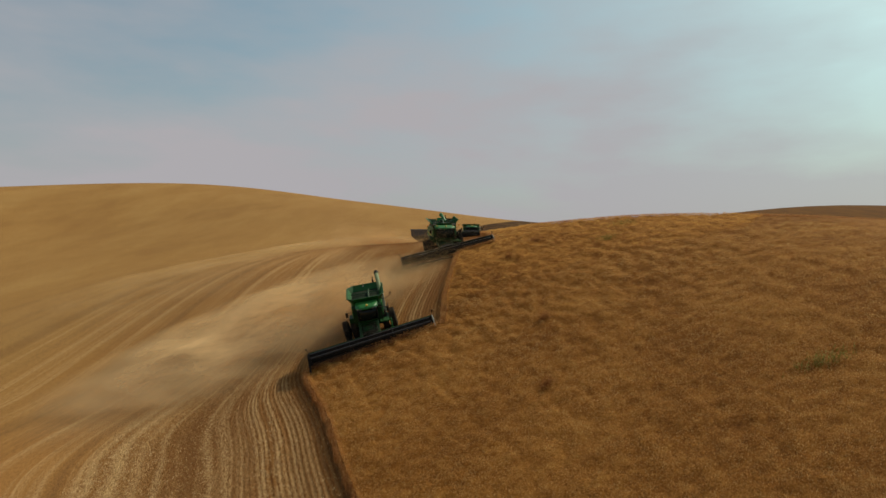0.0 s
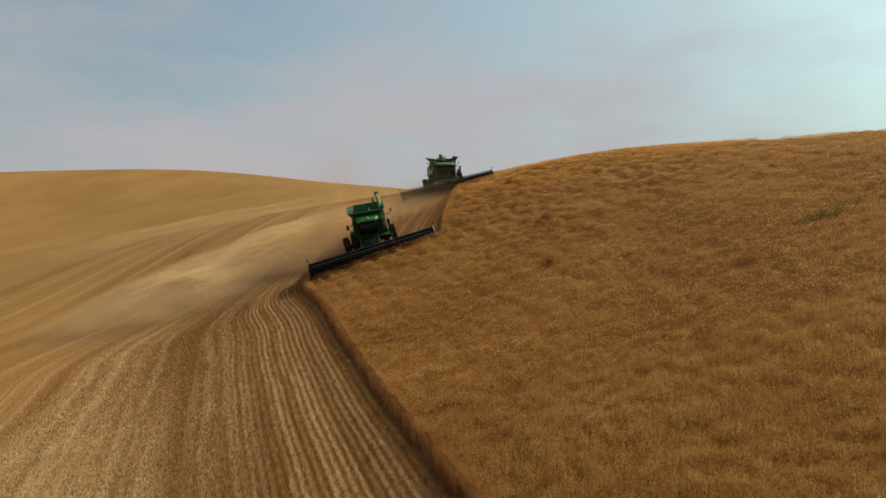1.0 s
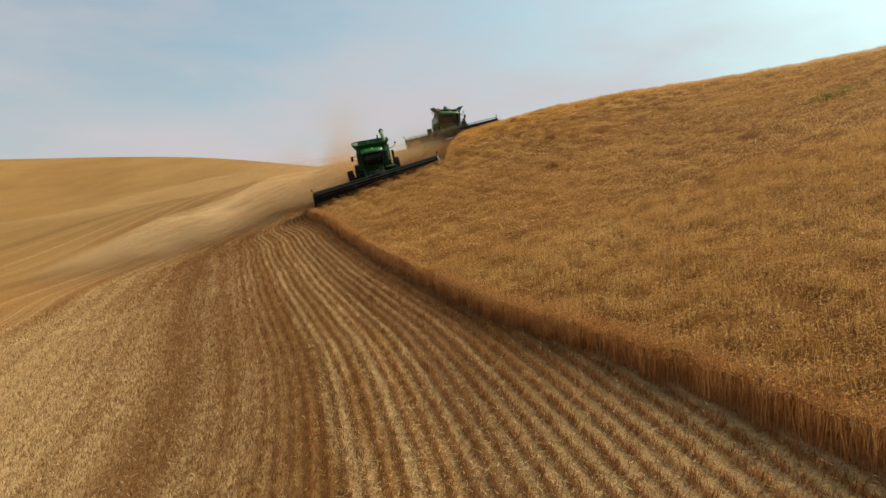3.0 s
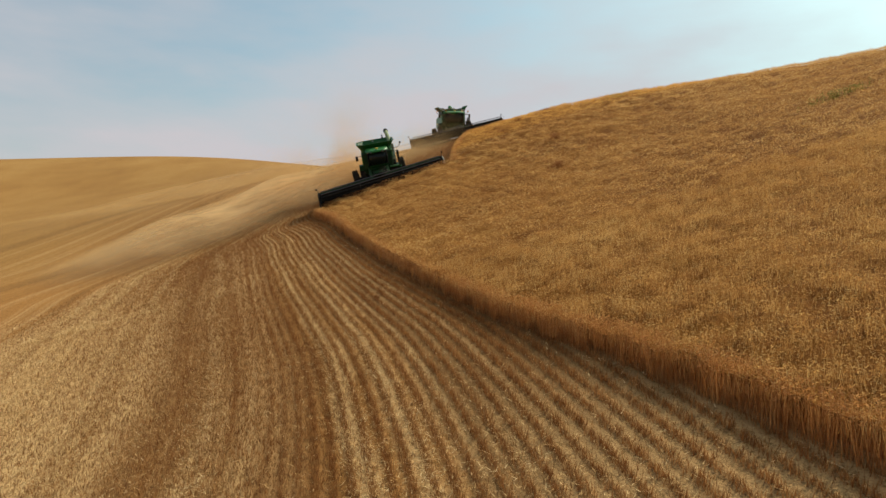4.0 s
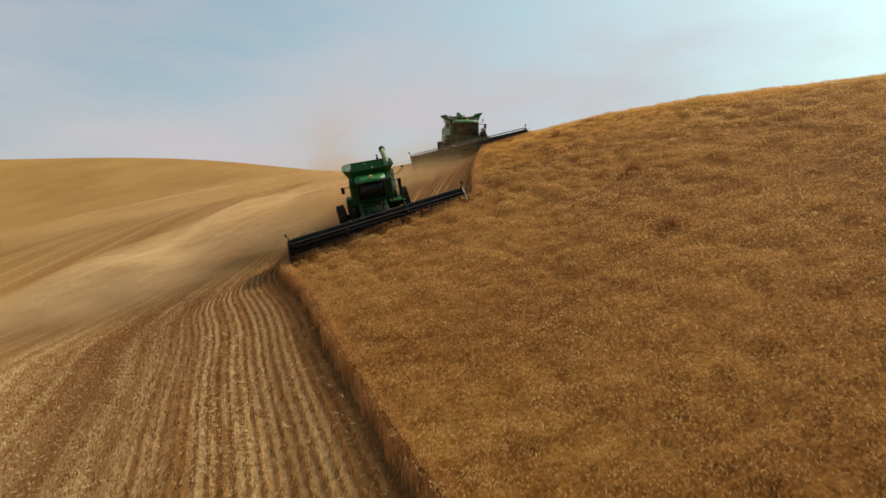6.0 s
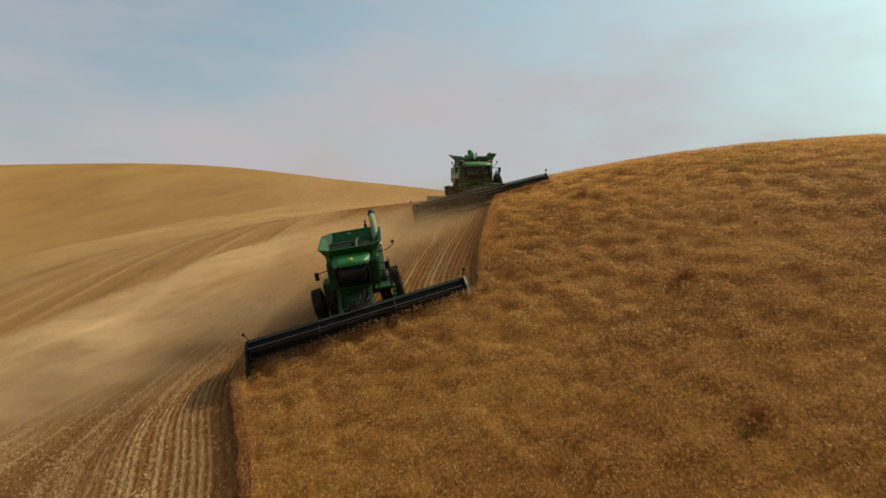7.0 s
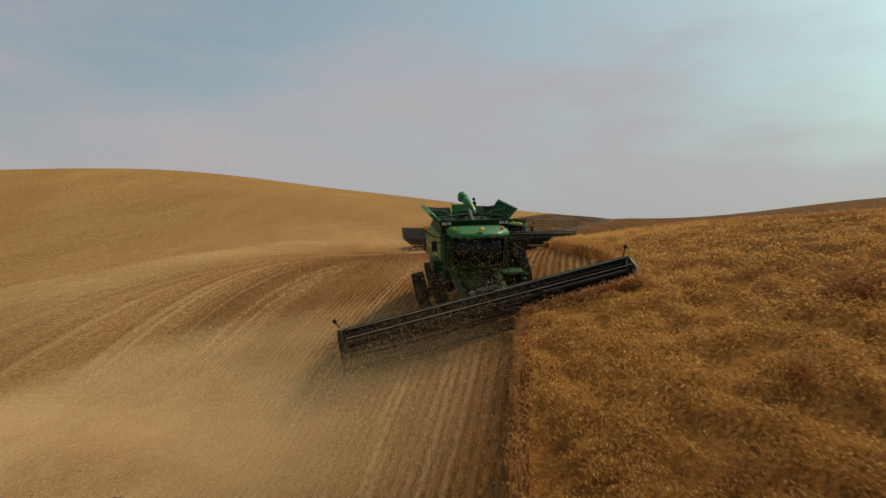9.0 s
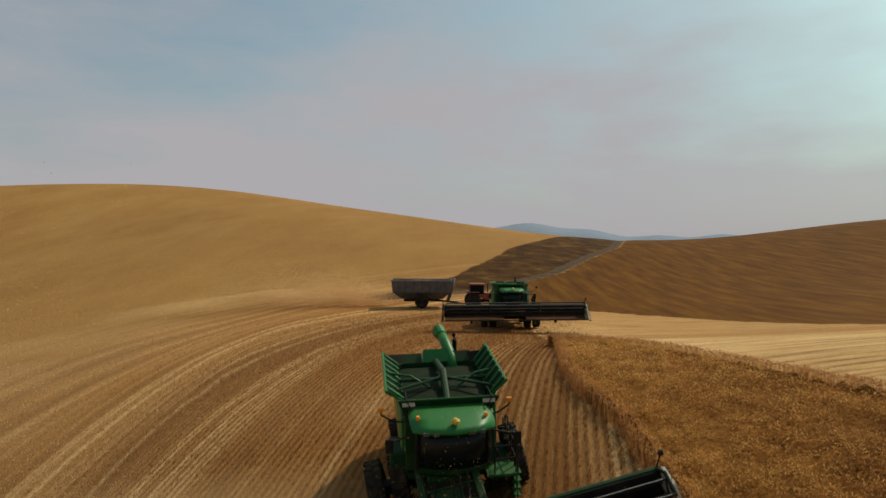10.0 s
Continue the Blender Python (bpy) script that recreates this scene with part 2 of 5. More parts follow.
def plant_material(name, low_c, mid_c, high_c, patch_scale=0.12, translucent=0.25):
    """Dry stems and ears, varied from tuft to tuft and patch by patch."""
    m, n, l, b = material(name, 0.8)
    b.inputs["Specular IOR Level"].default_value = 0.15
    g = n.new("ShaderNodeNewGeometry")
    tc = n.new("ShaderNodeTexCoord").outputs["Object"]
    big = noise_node(n, l, tc, patch_scale, 4.0, 0.6)
    mid = noise_node(n, l, tc, 1.5, 3.0, 0.6)
    f = math_node(n, l, 'ADD', math_node(n, l, 'MULTIPLY', g.outputs["Random Per Island"], 0.38),
                  math_node(n, l, 'ADD', math_node(n, l, 'MULTIPLY', big, 0.36), math_node(n, l, 'MULTIPLY', mid, 0.62)))
    c = ramp(n, l, f, [(0.35, low_c), (0.68, mid_c), (0.95, high_c)])
    red = noise_node(n, l, tc, 0.55, 3.0, 0.6)
    c = mix(n, l, span(n, l, red, 0.62, 0.76, 0.0, 0.4), c, (low_c[0] * 0.9, low_c[1] * 0.75, low_c[2]))
    l.new(c, b.inputs["Base Color"])
    tr = n.new("ShaderNodeBsdfTranslucent")
    l.new(c, tr.inputs["Color"])
    ms = n.new("ShaderNodeMixShader")
    ms.inputs["Fac"].default_value = translucent
    l.new(b.outputs["BSDF"], ms.inputs[1])
    l.new(tr.outputs["BSDF"], ms.inputs[2])
    l.new(ms.outputs["Shader"], n["Material Output"].inputs["Surface"])
    return m


def canopy_material(name, gap_shade_c, mid_c, light_c, fine=7.0):
    """Closed top of a standing crop: ears, wind-laid patches, and painted shade in the gaps."""
    m, n, l, b = material(name, 0.9)
    b.inputs["Specular IOR Level"].default_value = 0.06
    tc = n.new("ShaderNodeTexCoord").outputs["Object"]
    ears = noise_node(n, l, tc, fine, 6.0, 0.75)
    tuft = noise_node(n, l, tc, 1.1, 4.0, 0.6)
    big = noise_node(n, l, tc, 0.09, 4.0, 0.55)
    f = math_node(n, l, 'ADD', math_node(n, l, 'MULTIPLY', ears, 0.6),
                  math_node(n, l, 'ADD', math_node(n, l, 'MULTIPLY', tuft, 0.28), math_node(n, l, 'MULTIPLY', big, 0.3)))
    l.new(ramp(n, l, f, [(0.42, gap_shade_c), (0.6, mid_c), (0.78, light_c)]), b.inputs["Base Color"])
    bump(n, l, b, math_node(n, l, 'ADD', ears, math_node(n, l, 'MULTIPLY', tuft, 2.0)), 0.9, 0.22)
    return m


def rough_ground(name, a, c, d, scale):
    m, n, l, b = material(name, 0.95)
    b.inputs["Specular IOR Level"].default_value = 0.06
    tc = n.new("ShaderNodeTexCoord").outputs["Object"]
    big = noise_node(n, l, tc, scale, 6.0, 0.6)
    fine = noise_node(n, l, tc, scale * 9, 5.0, 0.7)
    f = math_node(n, l, 'ADD', math_node(n, l, 'MULTIPLY', big, 0.6), math_node(n, l, 'MULTIPLY', fine, 0.4))
    l.new(ramp(n, l, f, [(0.36, a), (0.52, c), (0.68, d)]), b.inputs["Base Color"])
    bump(n, l, b, fine, 0.8, 0.4)
    return m


STUBBLE = field_ground()
# haze of distance is put into this blue-grey base colour
HAZED_BLUE = rough_ground("ridge_painted_haze", (0.20, 0.245, 0.30), (0.22, 0.265, 0.32), (0.24, 0.285, 0.34), 0.002)
EARS = plant_material("wheat_ears", (0.37, 0.150, 0.032), (0.62, 0.325, 0.080), (0.80, 0.515, 0.170), 0.12, 0.5)
NEAR_EARS = plant_material("pale_wheat_ears", (0.35, 0.158, 0.044), (0.57, 0.315, 0.098), (0.75, 0.52, 0.21), 0.12, 0.5)
STALKS = plant_material("wheat_stalks", (0.28, 0.108, 0.033), (0.46, 0.205, 0.066), (0.60, 0.34, 0.135), 0.12, 0.55)
STUBS = plant_material("stubble_stems", (0.155, 0.057, 0.017), (0.275, 0.114, 0.034), (0.45, 0.235, 0.085), 0.3, 0.4)
STRAW = plant_material("loose_straw", (0.44, 0.26, 0.09), (0.66, 0.44, 0.19), (0.82, 0.62, 0.33), 0.3)
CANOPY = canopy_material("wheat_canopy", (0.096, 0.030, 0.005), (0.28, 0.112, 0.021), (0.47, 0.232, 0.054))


def wall_material():
    """Close-set stalks at the cut face of the crop."""
    m, n, l, b = material("wheat_cut_face", 0.9)
    b.inputs["Specular IOR Level"].default_value = 0.06
    tc = n.new("ShaderNodeTexCoord").outputs["Object"]
    stalk = noise_node(n, l, mapped(n, l, tc, (30, 30, 1.2)), 1.0, 3.0, 0.6)
    l.new(ramp(n, l, stalk, [(0.36, (0.10, 0.034, 0.011)), (0.52, (0.30, 0.125, 0.040)), (0.7, (0.46, 0.235, 0.085))]), b.inputs["Base Color"])
    bump(n, l, b, stalk, 0.8, 0.05)
    return m


WALL = wall_material()
DRY_WEED = plant_material("dry_red_weed", (0.17, 0.055, 0.014), (0.28, 0.105, 0.028), (0.40, 0.18, 0.06))
WEED = plant_material("green_weed", (0.10, 0.12, 0.02), (0.20, 0.21, 0.04), (0.32, 0.30, 0.08))


def dust_material():
    """Pale motes of airborne soil and chaff, lit through."""
    m, n, l, b = material("airborne_dust", 1.0)
    b.inputs["Specular IOR Level"].default_value = 0.0
    b.inputs["Base Color"].default_value = (0.74, 0.49, 0.235, 1)
    tr = n.new("ShaderNodeBsdfTranslucent")
    tr.inputs["Color"].default_value = (0.74, 0.49, 0.235, 1)
    both = n.new("ShaderNodeMixShader")
    both.inputs["Fac"].default_value = 0.5
    l.new(b.outputs["BSDF"], both.inputs[1])
    l.new(tr.outputs["BSDF"], both.inputs[2])
    l.new(both.outputs["Shader"], n["Material Output"].inputs["Surface"])
    return m


DUST = dust_material()


def haze_material(name, peak, through):
    """Thin drifting dust that fades out towards its rim (UV: place within the cloud, rim at 1)."""
    m, n, l, b = material(name, 1.0)
    b.inputs["Specular IOR Level"].default_value = 0.0
    b.inputs["Base Color"].default_value = (0.80, 0.53, 0.255, 1)
    tr = n.new("ShaderNodeBsdfTranslucent")
    tr.inputs["Color"].default_value = (0.80, 0.53, 0.255, 1)
    lit = n.new("ShaderNodeMixShader")
    lit.inputs["Fac"].default_value = through
    l.new(b.outputs["BSDF"], lit.inputs[1])
    l.new(tr.outputs["BSDF"], lit.inputs[2])
    uv = n.new("ShaderNodeUVMap")
    uv.uv_map = "cloud"
    far = n.new("ShaderNodeVectorMath")
    far.operation = 'LENGTH'
    l.new(uv.outputs["UV"], far.inputs[0])
    fade = n.new("ShaderNodeMapRange")
    fade.interpolation_type = 'SMOOTHSTEP'
    fade.inputs["From Min"].default_value, fade.inputs["From Max"].default_value = 1.0, 0.1
    fade.inputs["To Min"].default_value, fade.inputs["To Max"].default_value = 0.0, peak
    l.new(far.outputs["Value"], fade.inputs["Value"])
    tc = n.new("ShaderNodeTexCoord").outputs["Object"]
    billow = noise_node(n, l, mapped(n, l, tc, (0.10, 0.16, 0.3)), 1.0, 5.0, 0.6)
    a = math_node(n, l, 'MULTIPLY', fade.outputs["Result"], span(n, l, billow, 0.30, 0.68, 0.25, 1.25), True)
    clear = n.new("ShaderNodeBsdfTransparent")
    out = n.new("ShaderNodeMixShader")
    l.new(a, out.inputs["Fac"])
    l.new(clear.outputs["BSDF"], out.inputs[1])
    l.new(lit.outputs["Shader"], out.inputs[2])
    l.new(out.outputs["Shader"], n["Material Output"].inputs["Surface"])
    return m


HAZE = haze_material("drifting_dust", 0.72, 0.15)
PALL = haze_material("settling_dust", 0.24, 0.15)


# ---- the lie of the land: broad swells on three regular grids
WIDE = [-0.6, -0.3, -4.9, 14.3, 10.5, -3.6, -2.7, -2.2, 15.1, 18.8, -8.0, -9.3, -0.7, -2.2, 31.1, -12.7, 1.2, 3.6, 20.4, 12.6, -4.3, 10.1, -0.3, 2.4, -2.9, 0.9, 5.6, 9.4, 23.1, 10.2]
CLOSE = [-0.0, -1.0, -4.1, -3.4, 1.0, -3.0, -2.4, -2.4, 0.9, 3.2, -0.2, -1.9, -1.2, 3.6, 0.1, 0.9, 2.7, 3.8, 1.3, 0.4, 0.2, -1.1, -1.8, -2.4, 2.2]
FINE = [-0.1, -0.1, 0.1, 0.2, -0.3, -0.6, 0.3, 0.2, -0.1, -0.1, -0.5, 0.7, 0.5, 0.3, -0.9, 0.4, 0.0, 0.0, 0.2, 0.0, -0.1, -1.2, 0.5, 0.1, 0.4, -0.8, -0.1, 0.1, 0.1, -0.6, -0.3, -0.4, 0.5, 0.8, -0.7, -0.2, 0.0, -0.0, -0.0, 0.9, -0.1, 0.1, 0.6, -0.1, -0.1]
SWELLS = [(x, y, 71.25) for x in range(-330, 171, 100) for y in range(-40, 401, 110)]
SWELLS += [(x, y, 25.5) for x in range(-45, 76, 30) for y in range(0, 141, 35)]
SWELLS += [(x, y, 15.0) for x in range(-24, 49, 18) for y in range(12, 157, 18)]
SWELLS = [(x, y, r, a) for (x, y, r), a in zip(SWELLS, WIDE + CLOSE + FINE)]


def height(x, y):
    """Ground height over arrays x, y; rolling country beyond the near hills."""
    x, y = np.asarray(x, float), np.asarray(y, float)
    z = np.full(np.broadcast(x, y).shape, 9.91)
    for cx, cy, r, a in SWELLS:
        z += a * np.exp(-((x - cx) ** 2 + (y - cy) ** 2) / (2 * r * r))
    far = np.clip((np.hypot(x + 50, y - 180) - 420) / 500, 0, 1)
    z += far * far * (3 - 2 * far) * (7 * np.sin(x / 210 + 1.3) * np.cos(y / 260) + 4 * np.sin((x + y) / 140))
    return z


# the cutting lines as x over y
LINE_Y = (-20, 0, 20, 25, 28, 29.5, 30.8, 32.4, 34.2, 36.5, 39, 43, 46.7, 50, 55.3, 60, 63, 66, 70, 72.3, 75.5, 79, 82, 85, 90, 100, 112, 124, 135, 148, 160, 175, 195, 250, 420)
LINE_X = (17, 13, 8.6, 7.6, 6.85, 6.45, 6.05, 5.6, 4.9, 4.05, 2.85, 1.2, 0.1, -1.25, -3.05, -4.5, -5.7, -6.5, -7.7, -8.4, -9.7, -11.2, -12.2, -12.7, -12.3, -10.5, -8.5, -6, -3, 2, 9, 20, 42, 120, 330)


def smooth_line(y, ys, xs):
    y = np.asarray(y, float)
    return sum(np.interp(y + d, ys, xs) for d in (-3, -1.5, 0, 1.5, 3)) / 5


def west(y):
    """The line along which the first harvester cuts."""
    return smooth_line(y, LINE_Y, LINE_X)


def row_offset(x, y):
    """Offset from the cutting line across the drill rows; the older passes on the left swing round towards the saddle."""
    swing = np.clip((y - 75) / 24, 0, 1)
    near = np.clip(42 - y, 0, 22)                    # close by the rows straighten out and meet the cut edge at a slant
    line = np.where(y > 42, west(y), west(42.0) + 0.31 * near - 0.0065 * near ** 2)
    return 0.94 * (x - line - 9 * swing * swing * (3 - 2 * swing) * np.clip((-14 - x) / 9, 0, 1))


def crop_edge(y):
    """Where the standing wheat begins, stepped at each header."""
    y = np.asarray(y, float)
    east = np.interp(y, (80, 85, 90, 95, 102, 108, 115), (1.3, 1.5, 1.7, 2.25, 3.2, 4.1, 4.8))
    last = np.interp(y, (106, 112, 116, 120, 124, 132), (8.7, 8.6, 8.0, 7.9, 8.4, 9.4))
    return np.where(y < FRONT_1, west(y), np.where(y < FRONT_2, east, last))


def headland(x):
    """The far limit of the wheat, y over x."""
    return np.interp(x, (-20, 9, 10.3, 12.8, 14.7, 16, 17.6, 22, 36, 80, 130), (133, 132, 131, 125, 117.5, 113.5, 110, 106, 98, 82, 64))


def brown_limit(x):
    return np.interp(x, (-30, 8, 12, 18, 27.7, 36, 42, 60, 150), (300, 200, 170, 165, 159, 150, 142, 125, 92))


FRONT_1, FRONT_2 = 82.0, 105.0
ROAD = ((-15, 175), (-4, 180), (4, 185), (10, 190.8), (15.5, 199), (21.8, 207.4), (33.2, 230.6), (44.1, 251), (53, 278), (60, 308), (68, 370))


def road_offset(x, y):
    best = np.full(x.shape, 1e9)
    for (ax, ay), (bx, by) in zip(ROAD, ROAD[1:]):
        t = np.clip(((x - ax) * (bx - ax) + (y - ay) * (by - ay)) / ((bx - ax) ** 2 + (by - ay) ** 2), 0, 1)
        best = np.minimum(best, np.hypot(x - ax - t * (bx - ax), y - ay - t * (by - ay)))
    return best


def mesh_object(name, verts, faces, mats, index=None, smooth=False):
    me = bpy.data.meshes.new(name)
    faces = np.asarray(faces)
    k = faces.shape[1]
    me.vertices.add(len(verts))
    me.vertices.foreach_set("co", np.asarray(verts, np.float32).ravel())
    me.loops.add(faces.size)
    me.loops.foreach_set("vertex_index", faces.astype(np.int32).ravel())
    me.polygons.add(len(faces))
    me.polygons.foreach_set("loop_start", np.arange(0, faces.size, k, dtype=np.int32))
    for m in mats:
        me.materials.append(m)
    if index is not None:
        me.polygons.foreach_set("material_index", np.asarray(index, np.int32))
    me.polygons.foreach_set("use_smooth", np.full(len(faces), smooth))
    me.update(calc_edges=True)
    me.validate()
    return new(name, me)


def grid_faces(nx, ny):
    i = np.arange(nx * ny).reshape(ny, nx)
    return np.stack([i[:-1, :-1], i[:-1, 1:], i[1:, 1:], i[1:, :-1]], -1).reshape(-1, 4)


def steps(*spans):
    return np.unique(np.concatenate([np.arange(a, b, d) for a, b, d in spans]).round(3))


def build_ground():
    xs = steps((-4800, -900, 300), (-900, -400, 50), (-400, -110, 6), (-110, -30, 2.2), (-30, 70, 0.75), (70, 110, 1.6), (110, 400, 8), (400, 900, 50), (900, 4801, 300))
    ys = steps((-1500, -300, 150), (-300, -20, 20), (-20, 290, 0.75), (290, 340, 1.4), (340, 520, 6), (520, 1000, 40), (1000, 4801, 250))
    x, y = np.meshgrid(xs, ys)
    z = height(x, y)
    off = road_offset(x, y)
    z -= 0.35 * np.exp(-(off / 4.0) ** 2)
    u = row_offset(x, y)
    beyond = (x > 9) & (y > headland(x) - 1) & (y < 180)          # the headland was cut along its own line
    u = np.where(beyond, 0.02 * (y - headland(x)) - 16.4, u)
    rows = grid_faces(len(xs), len(ys))
    side = x - np.interp(y, [q[1] for q in ROAD], [q[0] for q in ROAD])
    wob = 2.5 * np.sin(x / 7.0) + 1.8 * np.sin(y / 5.0 + 1)
    lowest = lambda *v: np.clip(np.minimum.reduce(v), -20, 20)
    crop = lowest(y - brown_limit(x) - 0.3 * wob, x - 8, np.maximum(side - 1.4, 179 - y))
    bank = lowest(y - 175, 420 - y, 1 - side, x - np.interp(y, (175, 185, 199, 215, 235, 265, 300, 360, 420), (-14, -5, 2.8, 8.5, 16, 31, 46, 62, 75)) - 0.15 * wob)
    way = lowest(1.2 - off, y - 177)
    ob = mesh_object("ground", np.stack([x, y, z], -1).reshape(-1, 3), rows, [STUBBLE], None, True)
    for name, p, q in (("zone_grass", bank, way), ("zone_crop", crop, crop)):
        layer = ob.data.uv_layers.new(name=name)
        layer.data.foreach_set("uv", np.stack([p.ravel()[rows.ravel()], q.ravel()[rows.ravel()]], -1).astype(np.float32).ravel())
    uvl = ob.data.uv_layers.new(name="rows")
    uv = np.stack([u.ravel()[rows.ravel()], y.ravel()[rows.ravel()]], -1)
    uvl.data.foreach_set("uv", uv.astype(np.float32).ravel())
    tagged(ob, "rolling harvested hills with stubble rows, dry bank and gravel road", "ground", kind="structure")


def build_ridge():
    """Ridge on the horizon, its distance haze painted as blue."""
    xs = np.arange(-2600, 3400, 60.0)
    top = 95 + 66 * np.exp(-((xs - 760) / 640) ** 2) + 28 * np.sin(xs / 260) * np.exp(-((xs - 700) / 1600) ** 2) + 9 * np.sin(xs / 71)
    prof = ((4100, 0.0), (4300, 0.55), (4500, 1.0), (4700, 0.5), (4780, 0.0))
    v = np.array([(x, y, -10 + f * (h + 10)) for y, f in prof for x, h in zip(xs, top)])
    ob = mesh_object("backdrop", v, grid_faces(len(xs), len(prof)), [HAZED_BLUE], None, True)
    tagged(ob, "mountain ridge far beyond the fields, haze painted as blue", "mountains", kind="structure")


build_ground()
build_ridge()


# ---- standing wheat
rng = np.random.default_rng(7)
WHEAT = 0.72
DRILL = 0.35


LATTICE = np.random.default_rng(3).uniform(-1, 1, (256, 256))


def lumps(x, y, size):
    """Smooth value noise with lumps of that size in metres."""
    u, v = x / size + 37.2, y / size + 91.7
    i, j = np.floor(u).astype(int), np.floor(v).astype(int)
    f, g = u - i, v - j
    f, g = f * f * (3 - 2 * f), g * g * (3 - 2 * g)
    a, b = LATTICE[i % 256, j % 256], LATTICE[(i + 1) % 256, j % 256]
    c, d = LATTICE[i % 256, (j + 1) % 256], LATTICE[(i + 1) % 256, (j + 1) % 256]
    return (a * (1 - f) + b * f) * (1 - g) + (c * (1 - f) + d * f) * g


def up_slope(y):
    return np.clip((y - 60) / 20, 0, 1) * np.clip((117 - y) / 14, 0.2, 1)


def clumps(x, y, size):
    """Tufts; up the slope they draw out along the drill rows."""
    w = up_slope(y)
    return (1 - w) * lumps(x, y, size) + w * lumps(x + DRILL * y, 0.6 * y, size)


def drill_rows(x, y):
    """Faint drill rows with broader lanes between passes of the seeder, fading in and out."""
    v = x + DRILL * y + 0.2 * lumps(x, y, 3.0)
    return (0.6 * np.sin(v * 2 * np.pi / 0.9) + 0.7 * np.sin(v * 2 * np.pi / 2.7 + 0.8)) * (0.6 + 0.7 * lumps(x, y, 4.0))


def wave(x, y):
    """Uneven top of the crop: tufts, laid patches and faint drill lines."""
    w = up_slope(y)
    return (0.09 + 0.09 * w) * clumps(x, y, 0.5) + 0.05 * clumps(x, y, 1.2) + 0.06 * lumps(x, y, 5.0) + (0.03 + 0.03 * w) * drill_rows(x, y)


def build_canopy():
    """The closed crop, a little under the ears, with walls at its cut edge."""
    ss = steps((0, 40, 0.37), (40, 90, 1.5), (90, 160, 5))
    for a, b in ((14.0, FRONT_1 - 0.01), (FRONT_1, FRONT_2 - 0.01), (FRONT_2, 133.0)):
        lap = 0.0 if a < 20 else 0.8                  # each sheet runs a little under the one before
        ys = np.linspace(a - lap, b, int((b - a) / 0.35) + 1)
        s, y = np.meshgrid(ss, ys)
        x = crop_edge(np.maximum(y, a)) + 0.28 + s + (0.15 if lap else 0.0)
        g = height(x, y)
        z = g + 0.44 + wave(x, y) + rng.normal(0, 0.03, x.shape)
        z = z - 0.4 * np.clip(a - y, 0, 1)
        keep = y < headland(x)
        faces = grid_faces(len(ss), len(ys))
        faces = faces[keep.ravel()[faces].all(1)]
        v = np.stack([x, y, z], -1).reshape(-1, 3)
        n0, left = len(v), np.arange(len(ys)) * len(ss)
        ok = keep[:, 0]
        foot = np.stack([x[:, 0], y[:, 0], g[:, 0] - 0.05], -1)
        wall = np.array([(left[i], n0 + i, n0 + i + 1, left[i + 1]) for i in range(len(ys) - 1) if ok[i] and ok[i + 1]])
        front = np.stack([x[-1], y[-1], g[-1] - 0.05], -1)
        n1, last = n0 + len(foot), (len(ys) - 1) * len(ss)
        cap = np.array([(last + i, n1 + i, n1 + i + 1, last + i + 1) for i in range(len(ss) - 1) if b < 131 and x[-1, i] < crop_edge(b + 0.1)], int).reshape(-1, 4)
        faces = np.concatenate([faces, wall, cap])
        idx = np.zeros(len(faces), int)
        idx[len(faces) - len(wall) - len(cap):] = 1
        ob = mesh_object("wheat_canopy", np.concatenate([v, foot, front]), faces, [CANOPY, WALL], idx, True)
        tagged(ob, "dense golden ripe wheat standing uncut on the slope", "wheat", "standing wheat", "stuff")


def stems(name, x, y, base, top, width, lean, mat, label, ear=0.0, category="wheat", group="standing wheat", stalk=True):
    """Thin upright blades, each with an ear where ear > 0."""
    n = len(x)
    z = height(x, y)
    a = rng.uniform(0, 2 * np.pi, n)
    b = rng.uniform(0, 2 * np.pi, n)
    w = width * rng.uniform(0.7, 1.3, n) / 2
    ln = lean * rng.uniform(0.2, 1.0, n)
    dx, dy = np.cos(a) * w, np.sin(a) * w
    tx, ty = x + np.cos(b) * ln, y + np.sin(b) * ln
    zb, zt = z + base, z + top
    p = [(x - dx, y - dy, zb), (x + dx, y + dy, zb), (tx, ty, zt)]
    if ear:
        c = rng.uniform(0, 2 * np.pi, n)
        el = ear * rng.uniform(0.7, 1.3, n)
        ex, ey, ez = tx + np.cos(c) * el * 0.75, ty + np.sin(c) * el * 0.75, zt + el * rng.uniform(-0.5, 0.7, n)
        wx, wy = -np.sin(c) * w * 1.7, np.cos(c) * w * 1.7
        mx, my, mz = (tx + ex) / 2, (ty + ey) / 2, (zt + ez) / 2 + 0.01
        p = (p if stalk else []) + [(tx, ty, zt), (mx - wx, my - wy, mz), (ex, ey, ez), (mx + wx, my + wy, mz - w)]
    v = np.stack([np.stack(q, -1) for q in p], 1)
    k = v.shape[1]
    base_i = np.arange(n)[:, None] * k
    faces = ([(0, 1, 2)] if stalk else []) + ([(k - 4, k - 3, k - 2), (k - 4, k - 2, k - 1)] if ear else [])
    tri = (base_i[:, :, None] + np.array([faces])).reshape(-1, 3)
    ob = mesh_object(name, v.reshape(-1, 3), tri, [mat])
    return tagged(ob, label, category, group, "stuff")


def in_crop(x, y, gap=0.0):
    return (x > crop_edge(y) + gap) & (y < headland(x))


def sow(x0, x1, y0, y1, density, test):
    n = int((x1 - x0) * (y1 - y0) * density)
    x, y = rng.uniform(x0, x1, n), rng.uniform(y0, y1, n)
    ok = test(x, y)
    return x[ok], y[ok]


